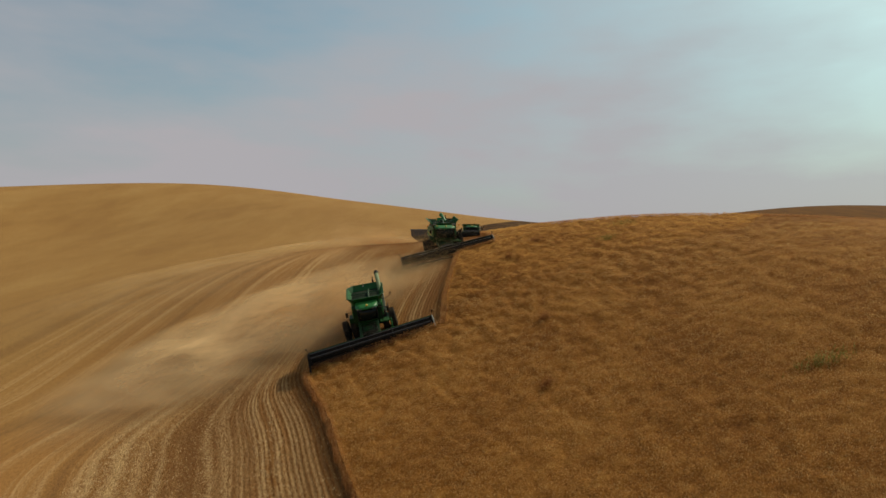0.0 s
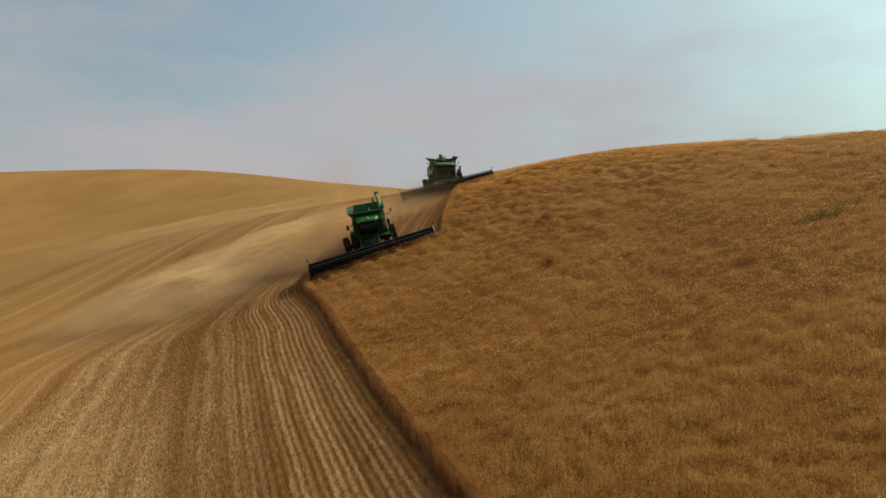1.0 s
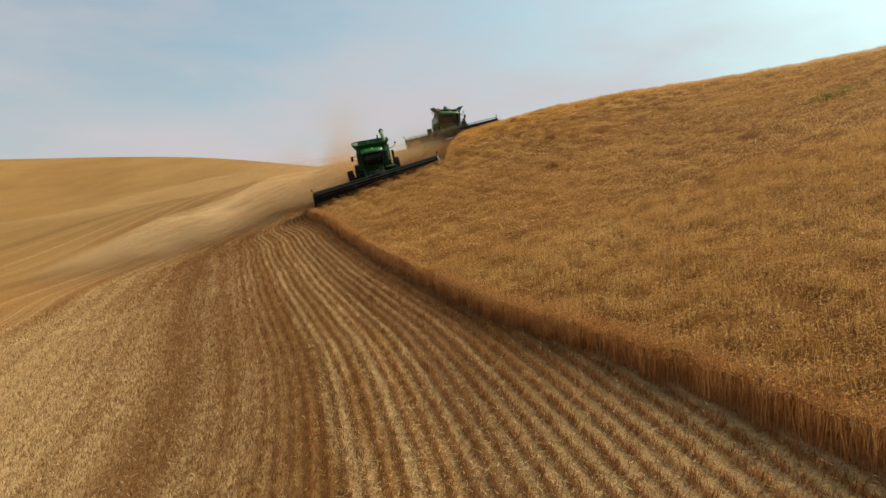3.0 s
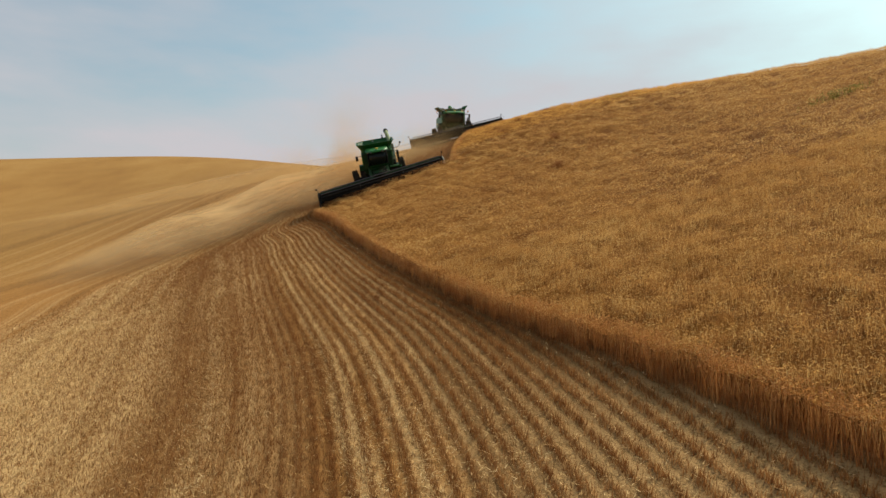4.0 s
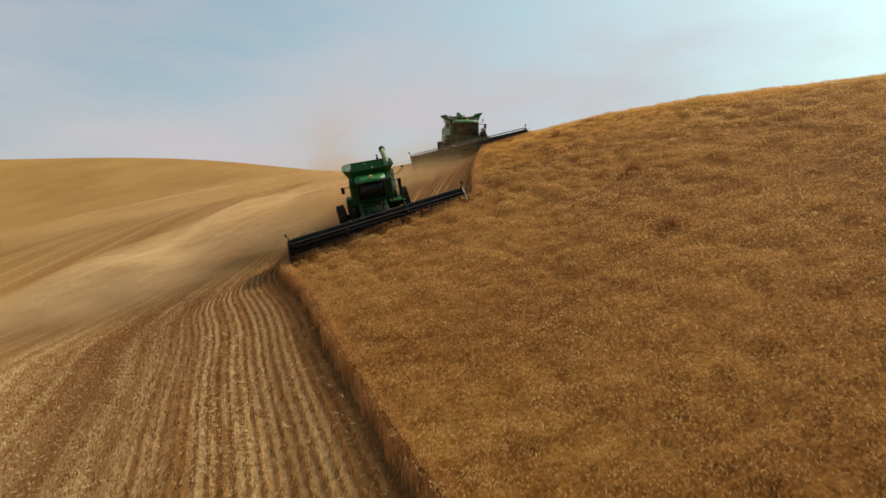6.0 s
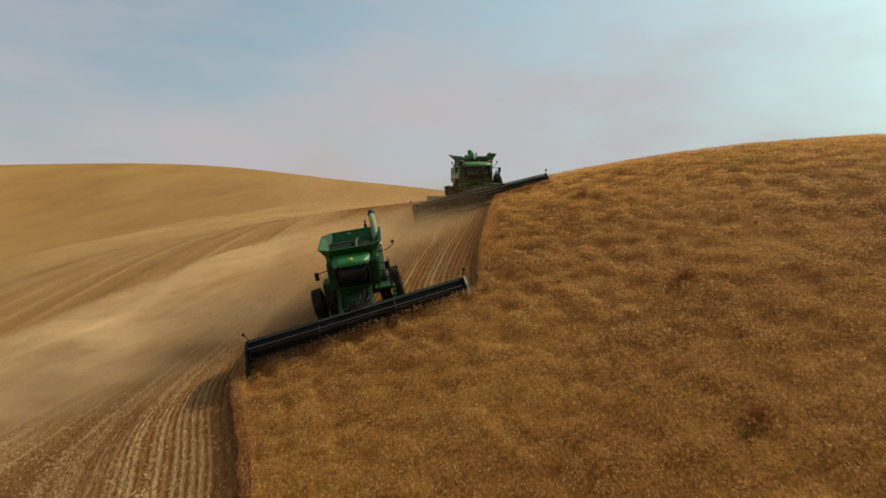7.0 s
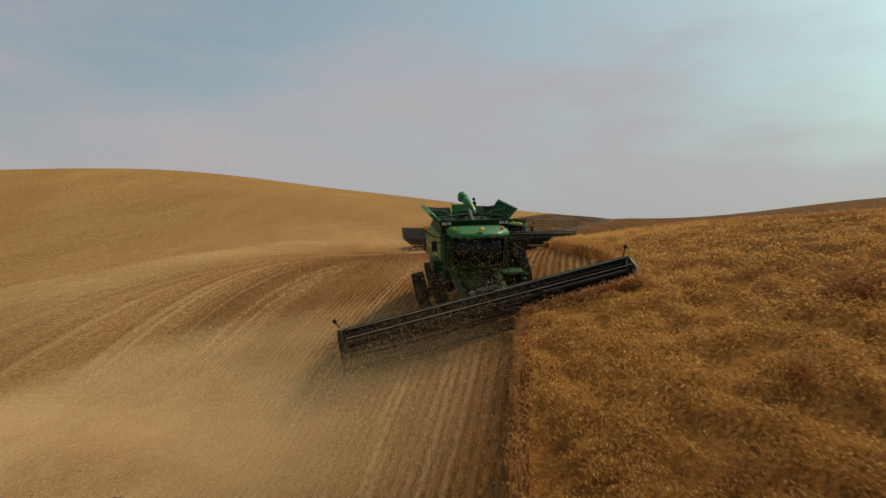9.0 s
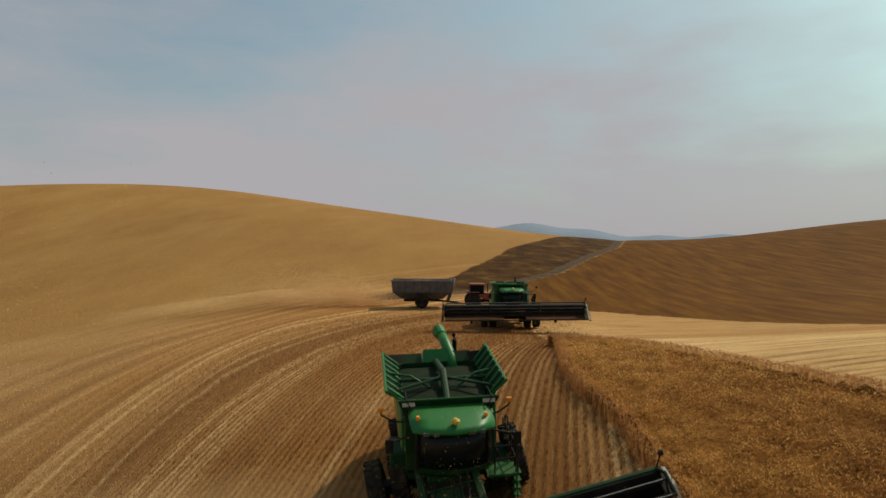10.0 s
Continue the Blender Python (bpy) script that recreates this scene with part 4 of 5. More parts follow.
def combine(x, y, yaw, pitch, roll, unroll, label, flaps=False, low_tank=False, auger="back", lift=0.0, width=12.2, scale=1.06):
    """A combine harvester that faces -y; unroll levels its body over the side slope."""
    root = new("combine_harvester")
    z = float(height(x, y))
    root.matrix_basis = pose(x, y, z, pitch, -roll, yaw) @ Matrix.Scale(scale, 4)
    tagged(root, label, "combine harvester", "combine harvesters")
    lean = Matrix.Translation((0, 0, 0.9)) @ Matrix.Rotation(radians(unroll), 4, 'Y') @ Matrix.Translation((0, 0, -0.9))

    def body_part(name, bm, mat, parent=root, text="", smooth=False):
        return part(name, moved(bm, lean), mat, parent, text, smooth)

    # running gear
    for wx in (-2.35, -1.55, 1.55, 2.35):
        wheel(root, wx, 0.0, 0.98, 0.56, YELLOW)
    for wx in (-1.5, 1.5):
        wheel(root, wx, 3.9, 0.72, 0.5, YELLOW, "rear_wheel", 16)
    part("front_axle", box(-2.3, 2.3, -0.22, 0.22, 0.78, 1.16, 0.05), BLACK, root)
    part("rear_axle", box(-1.5, 1.5, 3.78, 4.02, 0.6, 0.86, 0.04), BLACK, root)
    # hull and side shields
    hull = prism([(-0.7, 1.15), (0.4, 1.0), (3.0, 1.15), (5.2, 1.25), (5.9, 1.7), (5.7, 2.6), (4.4, 3.15), (-0.7, 3.25)], -1.35, 1.35, 0.05)
    body_part("hull", hull, SHADE_GREEN)
    for s in (-1, 1):
        for a, b, c, d in ((-0.55, 1.55, 1.45, 3.2), (1.6, 3.7, 1.35, 3.15), (3.75, 5.4, 1.45, 2.9)):
            body_part("side_shield", prism([(a, c), (b, c), (b, d - 0.1 * (b > 3)), (a + 0.05, d)], s * 1.36, s * 1.52, 0.05), GREEN, root, "green side shield")
        body_part("yellow_stripe", box(min(s * 1.522, s * 1.53), max(s * 1.522, s * 1.53), -0.3, 5.2, 2.0, 2.12), YELLOW, root, "yellow stripe")
    body_part("engine_deck", prism([(3.2, 3.1), (5.2, 2.75), (5.3, 3.25), (3.2, 3.55)], -1.2, 1.2, 0.06), SHADE_GREEN)
    body_part("exhaust_stack", tube([(0.9, 4.4, 3.2), (0.9, 4.4, 4.1), (0.9, 4.6, 4.25)], 0.09, 10), BLACK)
    body_part("straw_chopper", prism([(5.5, 1.2), (6.3, 0.95), (6.4, 1.5), (5.8, 2.1)], -1.2, 1.2, 0.04), BLACK)
    # grain tank
    top = 3.95 if low_tank else 4.05
    bx, tx = 1.45, (1.6 if low_tank else 1.78)

    def octagon(hx, y0, y1, zz, cut):
        return [(-hx + cut, y0, zz), (hx - cut, y0, zz), (hx, y0 + cut, zz), (hx, y1 - cut, zz), (hx - cut, y1, zz), (-hx + cut, y1, zz), (-hx, y1 - cut, zz), (-hx, y0 + cut, zz)]

    if not flaps:
        tank = body_part("grain_tank", shell([octagon(bx, -0.5, 3.1, 3.2, 0.2), octagon(bx + 0.02, -0.5, 3.1, 3.55, 0.25), octagon(tx, -0.85, 3.5, top - 0.06, 0.6), octagon(tx + 0.04, -0.88, 3.55, top, 0.6)], 0.05), TANK_GREEN, root, "flared green grain tank extension")
        part("brim", moved(shell([octagon(tx + 0.02, -0.86, 3.52, top - 0.03, 0.6), octagon(tx + 0.07, -0.91, 3.58, top - 0.02, 0.6), octagon(tx + 0.07, -0.91, 3.58, top + 0.02, 0.6)], 0.08), lean), TANK_GREEN, tank)
        for s in (-1, 1):
            part("inner_panel", moved(loft([[(s * (bx - 0.06), 0.0, 3.58), (s * (bx - 0.06), 2.6, 3.58), (s * (bx - 0.03), 2.6, 3.55), (s * (bx - 0.03), 0.0, 3.55)],
                                            [(s * (tx - 0.09), -0.1, top - 0.05), (s * (tx - 0.09), 2.8, top - 0.05), (s * (tx - 0.06), 2.8, top - 0.08), (s * (tx - 0.06), -0.1, top - 0.08)]]), lean), GREEN, tank, "bright green inner panel")
            for k in range(6):
                part("rib", moved(tube([(s * (bx - 0.08), 0.1 + 0.5 * k, 3.58), (s * (tx - 0.12), 0.02 + 0.54 * k, top - 0.05)], 0.03, 5), lean), TANK_GREEN, tank)
        cross = tube([(0.3, -0.3, 3.5), (0.3, 1.2, 3.85), (0.35, 2.9, 3.6)], 0.10, 10)
        tube([(-1.4, 1.4, 3.8), (1.4, 1.4, 3.8)], 0.05, 6, cross)
        part("fill_auger", moved(cross, lean), SHADE_GREEN, tank, "green filling auger and brace")
        part("reflector", moved(box(-0.25, -0.05, 3.36, 3.39, 3.86, 3.94), lean), PALE, tank, "small white reflector")
    else:
        tank = body_part("grain_tank", shell([octagon(bx, -0.5, 3.1, 3.2, 0.2), octagon(bx + 0.04, -0.5, 3.1, 3.72, 0.2)], 0.06), SHADE_GREEN, root, "green grain tank")
        for s, lie, rise in ((-1, 0.50, 0.44), (1, 0.42, 0.62)):
            x0, x1, z0, z1 = s * 1.47, s * (1.47 + lie), 3.70, 3.70 + rise
            f = loft([[(x0, -0.2, z0), (x0, 2.9, z0), (x0 + s * 0.03, 2.9, z0 - 0.02), (x0 + s * 0.03, -0.2, z0 - 0.02)],
                      [(x1, -0.55, z1), (x1, 3.1, z1), (x1 + s * 0.03, 3.1, z1 - 0.02), (x1 + s * 0.03, -0.55, z1 - 0.02)]])
            part("side_flap", moved(f, lean), SHADE_GREEN, tank, "raised side flap")
            for k in range(7):
                yy = -0.3 + k * 0.52
                part("flap_rib", moved(tube([(x0 - s * 0.05, yy + 0.14, z0 + 0.03), (x1 - s * 0.05, yy, z1 + 0.03)], 0.045, 5), lean), GREEN, tank)
            rim = tube([(x0, -0.22, z0), (x1, -0.58, z1), (x1, 3.12, z1), (x0, 2.92, z0)], 0.05, 6)
            part("flap_rim", moved(rim, lean), GREEN, tank, "bright green flap rim")
            part("reflector", moved(box(s * 1.28 - 0.2, s * 1.28 + 0.2, -0.80, -0.77, 3.70, 3.82), lean), PALE, tank, "white reflector plate")
        for x0, x1, z1, m_ in ((-1.35, -0.5, 3.98, SHADE_GREEN), (-0.48, 0.5, 4.12, GREEN), (0.57, 1.35, 4.02, SHADE_GREEN)):
            part("rear_panel", moved(loft([[(x0, 3.05, 3.70), (x1, 3.05, 3.70), (x1, 3.11, 3.68), (x0, 3.11, 3.68)], [(x0 + 0.03, 3.35, z1), (x1 - 0.03, 3.35, z1), (x1 - 0.03, 3.41, z1 - 0.02), (x0 + 0.03, 3.41, z1 - 0.02)]]), lean), m_, tank, "raised rear panel")
        part("front_panel", moved(loft([[(-1.4, -0.5, 3.35), (1.4, -0.5, 3.35), (1.4, -0.56, 3.35), (-1.4, -0.56, 3.35)], [(-1.62, -0.72, 3.88), (1.62, -0.72, 3.88), (1.62, -0.78, 3.86), (-1.62, -0.78, 3.86)]]), lean), SHADE_GREEN, tank, "wide green front panel, shade in its colour")
        part("front_rim", moved(tube([(-1.62, -0.75, 3.88), (1.62, -0.75, 3.88)], 0.035, 6), lean), TANK_GREEN, tank)
        for s in (-1, 1):
            part("folding_arm", moved(tube([(s * 0.5, 0.6, 3.75), (s * 1.1, 0.9, 4.05), (s * 1.75, 1.1, 4.1)], 0.045, 6), lean), TANK_GREEN, tank)
            part("gusset", moved(loft([[(s * 1.4, 3.0, 3.70), (s * 1.43, 3.03, 3.70), (s * 1.2, 3.1, 3.70)], [(s * 1.9, 3.05, 4.1), (s * 1.93, 3.08, 4.1), (s * 1.2, 3.32, 3.98)]]), lean), BLACK, tank, "black rubber corner gusset")
        cross = tube([(0, -0.3, 3.6), (0.05, 1.2, 4.05), (0, 3.0, 3.75)], 0.12, 10)
        tube([(-1.5, 0.9, 3.9), (1.5, 0.9, 3.9)], 0.06, 6, cross)
        tube([(-1.6, 0.1, 3.9), (-0.1, 0.9, 3.95)], 0.05, 6, cross)
        tube([(1.6, 0.1, 3.9), (0.1, 0.9, 3.95)], 0.05, 6, cross)
        part("fill_auger", moved(cross, lean), SHADE_GREEN, tank, "green filling auger and braces")
    part("tank_floor", moved(loft([octagon(bx - 0.06, -0.4, 3.0, 3.55, 0.2), octagon(bx * 0.5, 0.4, 2.2, 3.66, 0.3)]), lean), TANK_SHADE, tank, "tank floor, near black as painted shade")
    # unloading auger
    if low_tank:
        pts = [(1.45, 1.3, 2.9), (1.5, 2.2, 3.3), (1.44, 3.6, 3.4), (1.40, 5.6, 3.5)]
    elif auger == "back":
        pts = [(1.45, 1.3, 3.0), (1.5, 2.2, 3.75), (1.44, 3.6, 4.2), (1.40, 4.8, 4.55)]
    elif auger == "up":
        pts = [(0.62, 2.9, 3.3), (0.60, 3.35, 3.8), (0.50, 4.0, 4.1), (0.38, 4.6, 4.3)]
    else:
        pts = [(1.45, 1.0, 3.0), (1.5, 1.5, 3.6), (3.4, 1.7, 3.75), (6.2, 1.8, 3.9)]
    ua = body_part("unloading_auger", tube(pts, [0.24, 0.22, 0.20, 0.20], 14), GREEN if flaps else DUSTY_GREEN, root, "green unloading auger tube" if flaps else "dusty pale green unloading auger tube", True)
    tip = Vector(pts[-1])
    way = (tip - Vector(pts[-2])).normalized()
    part("spout", moved(tube([tip - 0.1 * way, tip + 0.25 * way, tip + 0.4 * way - Vector((0, 0, 0.25))], [0.23, 0.25, 0.2], 12), lean), GREEN if flaps else BLACK, ua, "spout")
    # cab
    wide = 1.22 if flaps else 1.0

    def ring(z_, hx, yf, yb, bow):
        hx = hx * wide
        return [(-hx, yb, z_), (-hx, yf + bow, z_), (-hx * 0.55, yf + bow * 0.3, z_), (0, yf, z_), (hx * 0.55, yf + bow * 0.3, z_), (hx, yf + bow, z_), (hx, yb, z_)]
    cab = body_part("cab", loft([ring(1.75, 0.85, -1.75, -0.6, 0.28), ring(1.95, 0.9, -1.95, -0.6, 0.3), ring(2.1, 0.9, -2.0, -0.6, 0.3)]), SHADE_GREEN, root, "green driver's cab with dark glass")
    part("windshield", moved(loft([ring(2.1, 0.87, -1.98, -0.62, 0.3), ring(2.7, 0.9, -2.08, -0.62, 0.3), ring(3.3, 0.88, -1.98, -0.62, 0.3)]), lean), GLASS, cab, "dark tinted cab glass", True)
    for s in (-1, 1):
        part("cab_pillar", moved(tube([(s * 0.9 * wide, -1.68, 2.05), (s * 0.93 * wide, -1.78, 2.7), (s * 0.9 * wide, -1.68, 3.32)], 0.05, 6), lean), BLACK, cab)
        part("rear_pillar", moved(box(s * 0.92 * wide - 0.05, s * 0.92 * wide + 0.05, -0.86, -0.6, 1.9, 3.3, 0.02), lean), SHADE_GREEN, cab)
        part("corner_panel", moved(prism([(-0.88, 1.5), (-1.1, 1.7), (-1.05, 3.2), (-0.84, 3.25)], s * 0.97, s * 1.42, 0.04), lean), SHADE_GREEN, cab)
        # mirror on a bent arm
        arm = tube([(s * 1.05, -1.6, 3.2), (s * 1.75, -1.85, 3.12), (s * 1.95, -1.9, 3.2)], 0.03, 6)
        mir = body_part("mirror", box(s * 1.95 - 0.12, s * 1.95 + 0.12, -1.95, -1.87, 2.75, 3.2, 0.03, arm), BLACK, root, "black mirror on a bent arm")
    roof = loft([[(p[0] * 1.14, p[1] - 0.18 if p[1] < -1 else p[1], p[2]) for p in ring(3.3, 0.9, -2.0, -0.55, 0.3)],
                 [(p[0] * 1.16, p[1] - 0.2 if p[1] < -1 else p[1], p[2]) for p in ring(3.42, 0.9, -2.0, -0.55, 0.3)],
                 [(p[0] * 1.2, p[1], p[2]) for p in ring(3.5, 0.9, -1.98, -0.6, 0.35)], ring(3.6, 1.0, -1.6, -0.62, 0.3), ring(3.66, 0.9, -1.0, -0.66, 0.12)])
    bmesh.ops.bevel(roof, geom=roof.edges[:], offset=0.02, segments=2, affect='EDGES')
    rf = part("roof", moved(roof, lean), GREEN, cab, "bright green rounded cab roof", True)
    for x_ in (-0.85, -0.55, 0.55, 0.85):
        part("work_light", moved(box(x_ - 0.09, x_ + 0.09, -2.22 + 0.16 * abs(x_), -2.12 + 0.16 * abs(x_), 3.28, 3.40, 0.02), lean), GREY, cab, "round-cornered work light")
    for x_ in ((-1.05, 1.05) if flaps else ()):
        part("beacon", moved(lathe([(-0.07, 0.05), (0.0, 0.07), (0.07, 0.05)], (0, 0, 0), 10), lean @ Matrix.Translation((x_, -1.5, 3.62)) @ Matrix.Rotation(radians(90), 4, 'Y')), ORANGE, cab, "amber beacon")
    part("antenna_dome", moved(lathe([(-0.06, 0.13), (0.02, 0.13), (0.08, 0.06)], (0, 0, 0), 12), lean @ Matrix.Translation((0.05, -1.92, 3.66)) @ Matrix.Rotation(radians(-90), 4, 'Y')), YELLOW, cab, "yellow antenna dome")
    # platform, railing and ladder beside the cab
    deck = body_part("platform", box(1.05, 2.05, -1.75, 0.35, 1.62, 1.72, 0.02), TANK_GREEN, root, "green service platform")
    for p in ((1.98, -1.65), (1.98, -0.9), (1.98, -0.1), (1.98, 0.3), (1.3, -1.7)):
        part("railing_post", moved(tube([(*p, 1.7), (*p, 2.62)], 0.025, 6), lean), BLACK, deck)
    for zz in (2.2, 2.62):
        part("railing_bar", moved(tube([(1.3, -1.7, zz), (1.98, -1.65, zz), (1.98, 0.3, zz)], 0.025, 6), lean), BLACK, deck)
    lad = tube([(2.1, -1.5, 0.45), (2.05, -1.4, 1.7)], 0.03, 6)
    tube([(2.1, -0.95, 0.45), (2.05, -0.95, 1.7)], 0.03, 6, lad)
    for k in range(5):
        box(2.0, 2.2, -1.5, -0.95, 0.5 + 0.26 * k, 0.54 + 0.26 * k, 0, lad)
    part("ladder", moved(lad, lean), TANK_GREEN, deck, "green steel ladder")
    body_part("elevator_housing", prism([(0.45, 1.5), (1.0, 1.5), (1.15, 3.55), (0.7, 3.6)], 1.535, 1.80, 0.03), CREAM if not flaps else GREEN, root, "tall grain elevator housing")
    body_part("hydraulic_block", box(1.1, 1.7, -1.1, -0.6, 1.2, 1.6, 0.05), BLACK)
    for hoop in (-1.5, -0.75, 0.0):
        part("railing_hoop", moved(tube([(2.02, hoop - 0.22, 1.7), (2.04, hoop - 0.2, 2.72), (2.04, hoop - 0.1, 2.82), (2.04, hoop + 0.1, 2.82), (2.04, hoop + 0.2, 2.72), (2.02, hoop + 0.22, 1.7)], 0.03, 6), lean), BLACK, deck)
    for s, reach, back, high in (((-1, 2.15, -0.6, 3.45),) if flaps else ()) + ((1, 2.0 if flaps else 2.45, -0.5 if flaps else 0.6, 3.5),):
        stalk = body_part("lamp_arm", tube([(s * 1.4, back, high - 0.35), (s * (reach - 0.35), back, high - 0.28), (s * reach, back, high - 0.05), (s * reach, back, high + 0.06)], 0.028, 6), BLACK, root, "thin bent lamp arm")
        part("amber_lamp", moved(box(s * reach - 0.09, s * reach + 0.09, back - 0.06, back + 0.06, high + 0.05, high + 0.2, 0.03), lean), ORANGE if flaps else DUSTY, stalk, "amber lamp" if flaps else "dusty lamp")
    front = prism([(-0.62, 1.4), (-0.85, 1.4), (-0.8, 3.25), (-0.62, 3.35)], -1.42, 1.42, 0.04)
    body_part("front_bulkhead", front, SHADE_GREEN, root, "green bulkhead behind the cab, shade in its colour")
    body_part("belly_pan", prism([(-0.7, 1.2), (-1.75, 1.45), (-1.85, 1.78), (-0.7, 1.8)], -0.8, 0.8, 0.05), SHADE_GREEN, root, "green pan under the cab, shade in its colour")
    for s in (-1, 1):
        body_part("handrail", tube([(s * 1.2, -1.0, 3.66), (s * 1.35, -0.95, 3.95), (s * 1.35, -0.2, 3.95), (s * 1.3, -0.1, 3.7)], 0.022, 6), BLACK)
        body_part("headlamp", box(s * 1.2 - 0.12, s * 1.2 + 0.12, -1.08, -1.0, 1.95, 2.12, 0.02), LAMP, root, "square headlamp")
    body_part("fuel_tank", box(1.2, 1.95, -0.5, 0.5, 1.1, 1.6, 0.08), SHADE_GREEN)
    body_part("side_locker", box(-1.9, -1.2, -0.7, 0.5, 1.6, 2.1, 0.06), SHADE_GREEN)
    # feeder house down to the header
    part("feeder_house", prism([(-0.7, 1.95), (-0.6, 1.1), (-3.55, lift + 0.35), (-3.6, lift + 1.15)], -0.75, 0.75, 0.04), DUSTY, root, "dust-caked feeder house")
    # covers, ribs and hoses on the feeder house
    def on_feeder(x0, x1, t0, t1, h0, h1, bevel=0.02):
        dy, dz = -2.9, lift + 1.15 - 1.95
        a = math.atan2(dz, dy)
        long = math.hypot(dy, dz)
        plate = box(x0, x1, t0 * long, t1 * long, -h1, -h0, bevel)
        return moved(plate, Matrix.Translation((0, -0.7, 1.95)) @ Matrix.Rotation(a, 4, 'X'))
    for t in (0.22, 0.45, 0.68, 0.9):
        part("feeder_rib", on_feeder(-0.78, 0.78, t, t + 0.03, 0.0, 0.06), SHADE_GREEN, root)
    part("feeder_cover", on_feeder(-0.6, 0.35, 0.5, 0.66, 0.0, 0.09), SHADE_GREEN, root, "green inspection cover, shade in its colour")
    for s in (-1, 1):
        part("chain_housing", on_feeder(s * 0.86 - 0.12, s * 0.86 + 0.12, 0.1, 0.95, -0.35, 0.1, 0.04), SHADE_GREEN, root, "green chain housing, shade in its colour")
    for k, x_ in enumerate((-0.5, 0.1, 0.3, 0.55)):
        part("feeder_hose", tube([(x_, -0.75, 2.0), (x_ + 0.12, -1.6, 1.85 + 0.05 * k), (x_ - 0.05, -2.6, lift + 1.5), (x_ * 0.6, -3.5, lift + 1.4)], 0.028, 6), BLACK, root)
    for s in (-1, 1):
        part("lift_cylinder", tube([(s * 0.6, -0.4, 0.85), (s * 0.65, -2.9, lift + 0.45)], 0.07, 8), BLACK, root)
    header(root, width, lift, flaps)
    return root


def grain_cart(x, y, yaw):
    """A grain cart: hopper tub on one axle, with a drawbar."""
    root = new("grain_cart")
    root.matrix_basis = pose(x, y, float(height(x, y)), 0, 0, yaw)
    tagged(root, "grey steel grain cart with sloped hopper, standing on stubble", "grain cart")

    def rect(hx, hy, zz):
        return [(-hx, -hy, zz), (hx, -hy, zz), (hx, hy, zz), (-hx, hy, zz)]
    tub = part("hopper", shell([rect(2.5, 0.8, 1.1), rect(3.55, 1.65, 1.95), rect(3.7, 1.75, 3.35)], 0.08), GREY, root, "grey sloped hopper")
    part("hopper_rim", shell([rect(3.68, 1.73, 3.3), rect(3.8, 1.85, 3.32), rect(3.8, 1.85, 3.46)], 0.16), STEEL, tub, "pale steel rim")
    for k in range(7):
        xx = -3.0 + k
        for s in (-1, 1):
            part("side_rib", tube([(xx * 0.96, s * 1.68, 1.95), (xx, s * 1.8, 3.35)], 0.06, 6), GREY, tub)
    part("grain", loft([rect(3.3, 1.5, 3.0), rect(1.2, 0.5, 3.35)]), STRAW, tub, "heaped wheat grain")
    part("chassis", box(-2.2, 2.2, -0.5, 0.5, 0.75, 1.0, 0.04), BLACK, root)
    for s in (-1, 1):
        hub = wheel(root, 0, 0, 0.85, 0.7, GREY, "cart_wheel", 16)
        hub.matrix_basis = Matrix.Translation((0, s * 1.3, 0)) @ Matrix.Rotation(radians(90), 4, 'Z')
    part("axle", box(-0.12, 0.12, -1.3, 1.3, 0.72, 0.95), BLACK, root)
    part("drawbar", tube([(2.0, 0, 0.85), (4.6, 0, 0.6)], 0.12, 8), BLACK, root)
    part("cart_auger", tube([(3.2, -1.2, 0.9), (3.6, -1.5, 2.2), (3.9, -1.6, 3.7)], 0.2, 12), GREY, root, "folded unloading auger", True)
    return root


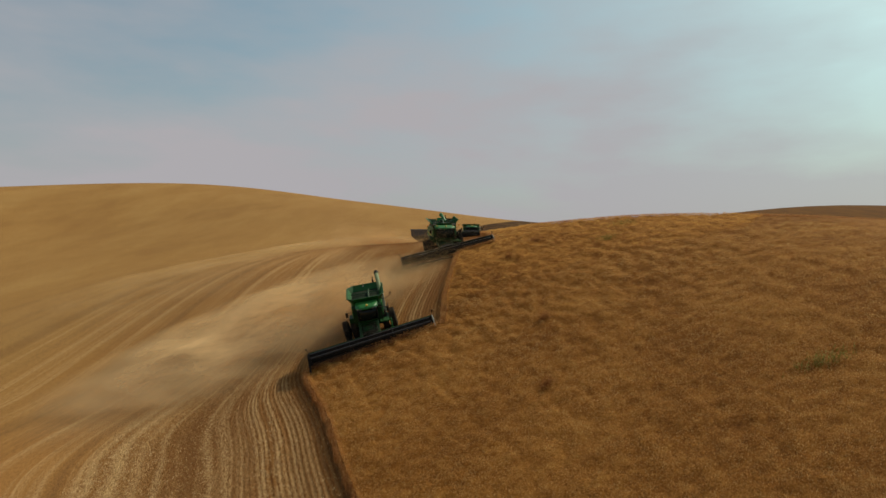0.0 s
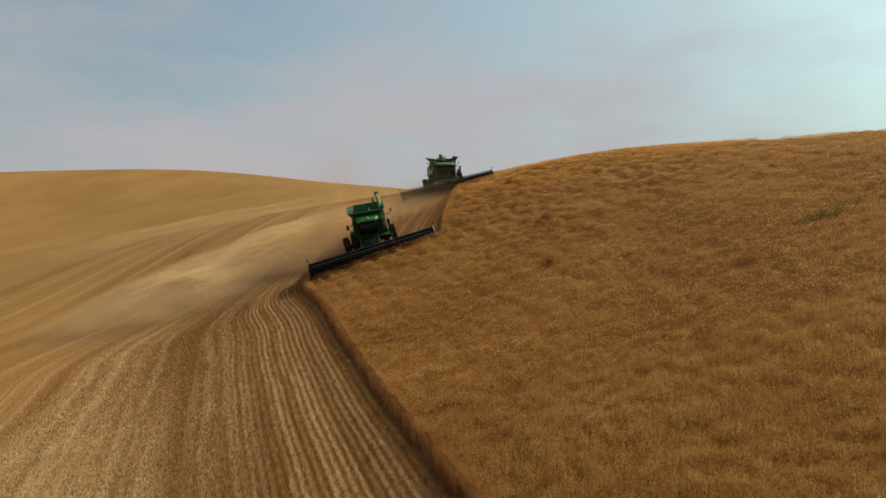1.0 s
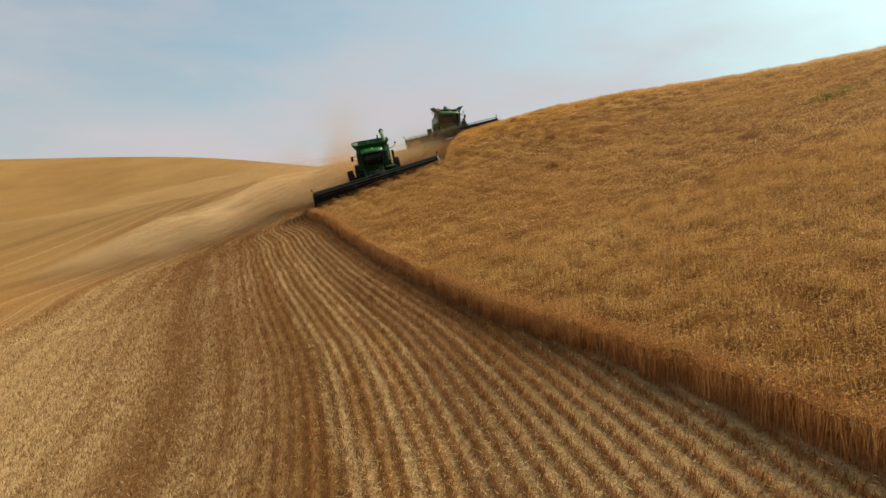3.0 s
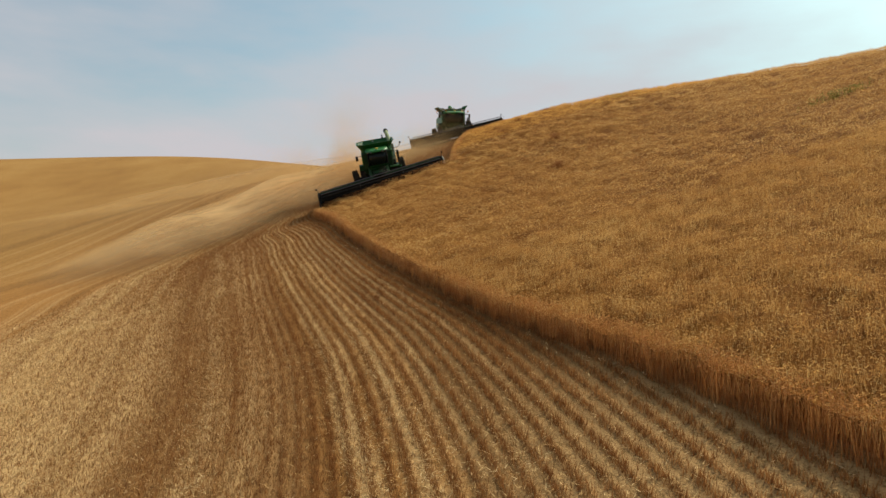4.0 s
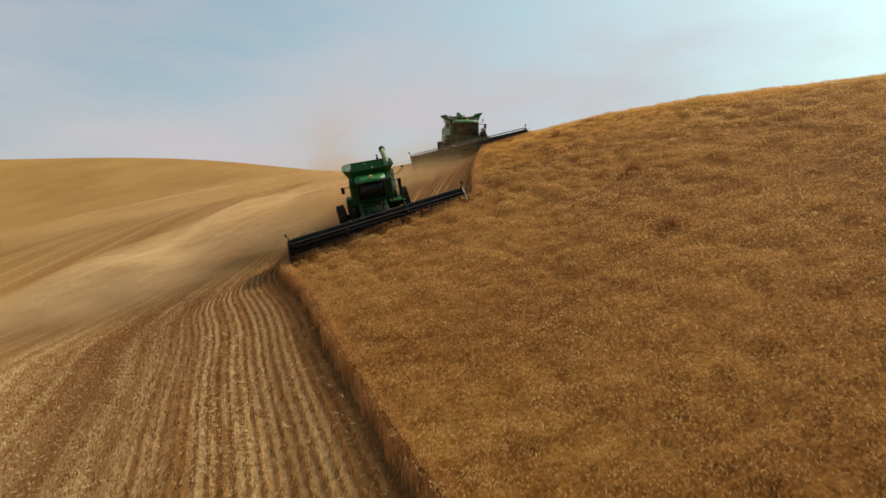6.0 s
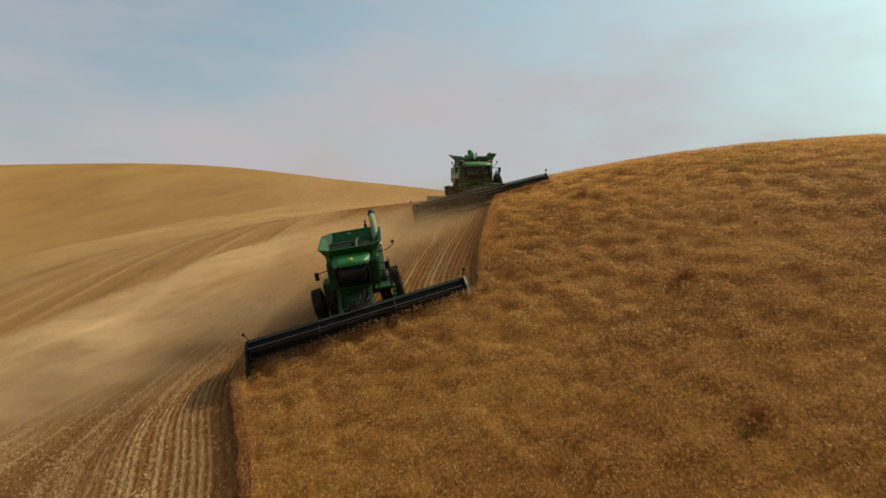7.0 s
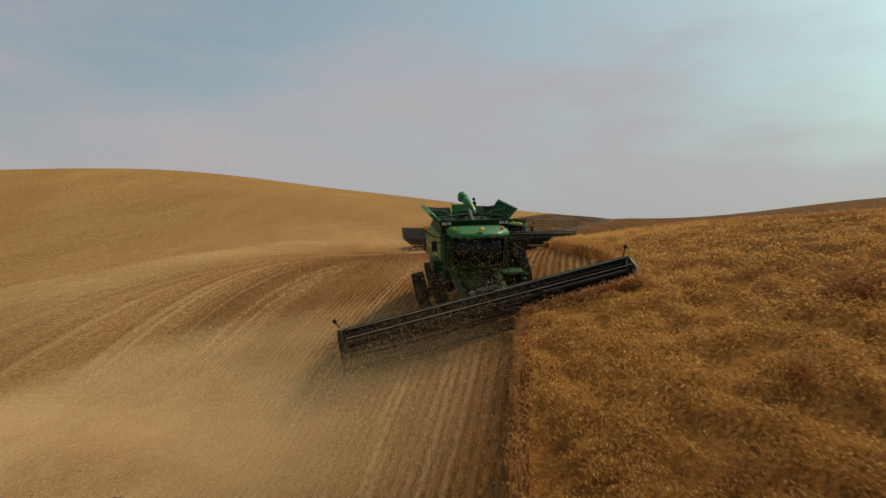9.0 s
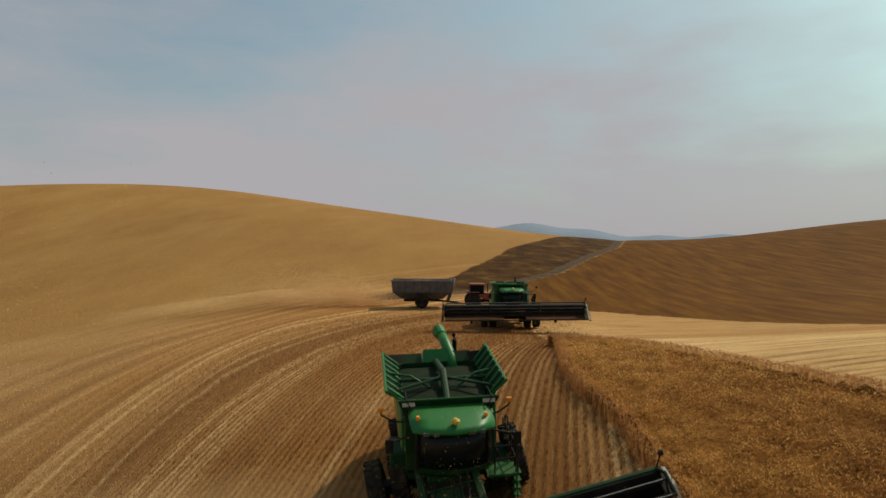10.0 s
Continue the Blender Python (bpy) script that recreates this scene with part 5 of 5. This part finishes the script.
def tractor(x, y, yaw):
    root = new("tractor")
    root.matrix_basis = pose(x, y, float(height(x, y)), 0, 0, yaw)
    tagged(root, "dusty red tractor with cab, hitched before the grain cart", "tractor")
    part("hood", loft([[(0.4, -0.5, 1.1), (0.4, 0.5, 1.1), (0.4, 0.5, 1.95), (0.4, -0.5, 1.95)], [(2.6, -0.42, 1.05), (2.6, 0.42, 1.05), (2.6, 0.42, 1.7), (2.6, -0.42, 1.7)], [(2.9, -0.35, 1.1), (2.9, 0.35, 1.1), (2.9, 0.35, 1.5), (2.9, -0.35, 1.5)]]), RED, root, "red engine hood")
    part("chassis", box(-1.2, 2.8, -0.35, 0.35, 0.75, 1.15, 0.05), BLACK, root)
    cabin = part("cab", box(-1.25, 0.4, -0.8, 0.8, 1.3, 1.75, 0.05), RED, root)
    part("windows", box(-1.2, 0.35, -0.75, 0.75, 1.75, 2.85, 0.04), GLASS, cabin, "dark cab glass")
    part("roof", box(-1.35, 0.5, -0.9, 0.9, 2.85, 3.05, 0.06), RED, cabin, "dusty red roof")
    for px in (-1.2, 0.35):
        for py in (-0.76, 0.76):
            part("cab_pillar", box(px - 0.05, px + 0.05, py - 0.05, py + 0.05, 1.7, 2.88), BLACK, cabin)
    for px, r, w in ((-0.9, 0.95, 0.6), (2.1, 0.72, 0.5)):
        for s in (-1, 1):
            hub = wheel(root, 0, 0, r, w, RED, "tractor_wheel", 18)
            hub.matrix_basis = Matrix.Translation((px, s * 1.05, 0)) @ Matrix.Rotation(radians(90), 4, 'Z')
        part("axle", box(px - 0.1, px + 0.1, -1.05, 1.05, r - 0.1, r + 0.1), BLACK, root)
    for s in (-1, 1):
        part("fender", prism([(-0.28, 0.0), (0.28, 0.0), (0.26, 0.08), (-0.26, 0.08)], -0.9, 0.7), RED, root).matrix_basis = Matrix.Translation((-0.9, s * 1.05, 1.98))
    part("exhaust_stack", tube([(1.0, 0.45, 1.9), (1.0, 0.45, 3.0)], 0.06, 8), BLACK, root)
    return root


# ---- the machines
combine(-5.7, 87.1, 3.0, 15.0, 17.5, 7.0, "green combine harvester with closed grain tank, cutting on a slope")
combine(2.15, 110.2, 5.0, 10.0, 14.5, 12.5, "green combine harvester with raised tank flaps beside standing wheat", flaps=True, auger="up")
combine(8.0, 149.0, 0.0, 0.0, 1.0, 1.0, "green combine harvester with raised header, standing on stubble", low_tank=True, lift=1.1)
grain_cart(-1.2, 167.0, 2.0)
tractor(6.0, 166.6, 3.0)


# ---- dust raised by the machines: clouds of fine motes
def dust_cloud(start, end, count, r0, r1, h0, h1, size):
    """Motes along a drifting plume that widens from r0 to r1 and rises from h0 to h1 above the ground."""
    t = rng.beta(0.9, 1.9, count)
    spread = r0 + (r1 - r0) * t
    x = start[0] + (end[0] - start[0]) * t + rng.normal(0, 1, count) * spread * 0.5
    y = start[1] + (end[1] - start[1]) * t + rng.normal(0, 1, count) * spread * 0.5
    up = rng.gamma(1.4, 0.45, count) * (h0 + (h1 - h0) * t)
    # billows
    keep = rng.uniform(0, 1, count) < np.clip(0.65 + 0.9 * lumps(x, y + up * 1.7, 3.5), 0.05, 1)
    x, y, up = x[keep], y[keep], np.minimum(up[keep], rng.uniform(1.2, 2.0, keep.sum()) * (h0 + (h1 - h0) * t[keep]))
    n = len(x)
    z = height(x, y) + 0.1 + up
    a, b = rng.normal(0, 1, (n, 3)), rng.normal(0, 1, (n, 3))
    a /= np.linalg.norm(a, axis=1, keepdims=True)
    b -= a * (a * b).sum(1, keepdims=True)
    b /= np.linalg.norm(b, axis=1, keepdims=True)
    r = (size * rng.uniform(0.6, 1.4, n))[:, None]
    k = np.arange(3) * np.pi * 2 / 3
    c = np.stack([x, y, z], -1)
    v = np.stack([c + r * (np.cos(q) * a + np.sin(q) * b) for q in k], 1)
    ob = mesh_object("dust_cloud", v.reshape(-1, 3), np.arange(n * 3).reshape(n, 3), [DUST])
    return tagged(ob, "tan dust cloud drifting off behind the harvesters", "dust", "harvest dust", "stuff")


def haze_bank(cx, cy, rx, ry, turn, levels, mat):
    """Low undulating sheets of drifting dust over the ground, one above the other."""
    c, s = math.cos(radians(turn)), math.sin(radians(turn))
    for rise in levels:
        g = np.linspace(-1, 1, 61)
        u, v = np.meshgrid(g, g)
        x = cx + (u * rx * c - v * ry * s)
        y = cy + (u * rx * s + v * ry * c)
        dome = np.clip(1 - u * u - v * v, 0, 1)
        z = height(x, y) + 0.25 + rise * dome * (1 + 0.25 * lumps(x, y, 7.0))
        faces = grid_faces(61, 61)
        inside = (u * u + v * v).ravel()[faces].min(1) < 1.0
        faces = faces[inside]
        ob = mesh_object("drifting_dust", np.stack([x, y, z], -1).reshape(-1, 3), faces, [mat], None, True)
        uvl = ob.data.uv_layers.new(name="cloud")
        uvl.data.foreach_set("uv", np.stack([u.ravel()[faces.ravel()], v.ravel()[faces.ravel()]], -1).astype(np.float32).ravel())
        tagged(ob, "thin tan dust drifting low over the stubble", "dust", "harvest dust", "stuff")


haze_bank(-22, 99, 27, 19, 20, (0.6, 1.5, 2.6), HAZE)
haze_bank(-42, 134, 40, 34, 10, (2.2,), PALL)
haze_bank(-20, 172, 34, 14, 8, (1.6,), PALL)
dust_cloud((-9, 93), (-34, 106), 500000, 3.0, 9.0, 2.6, 5.2, 0.0150)
dust_cloud((-5, 94), (2, 102), 170000, 3.5, 4.5, 2.4, 3.8, 0.0095)
dust_cloud((-11, 97), (-19, 110), 240000, 4.0, 9.0, 5.5, 9.0, 0.0160)
dust_cloud((0, 116), (-12, 122), 60000, 2.0, 5.0, 1.2, 2.2, 0.012)
dust_cloud((-7, 169), (-30, 178), 110000, 2.0, 10.0, 1.8, 4.5, 0.032)
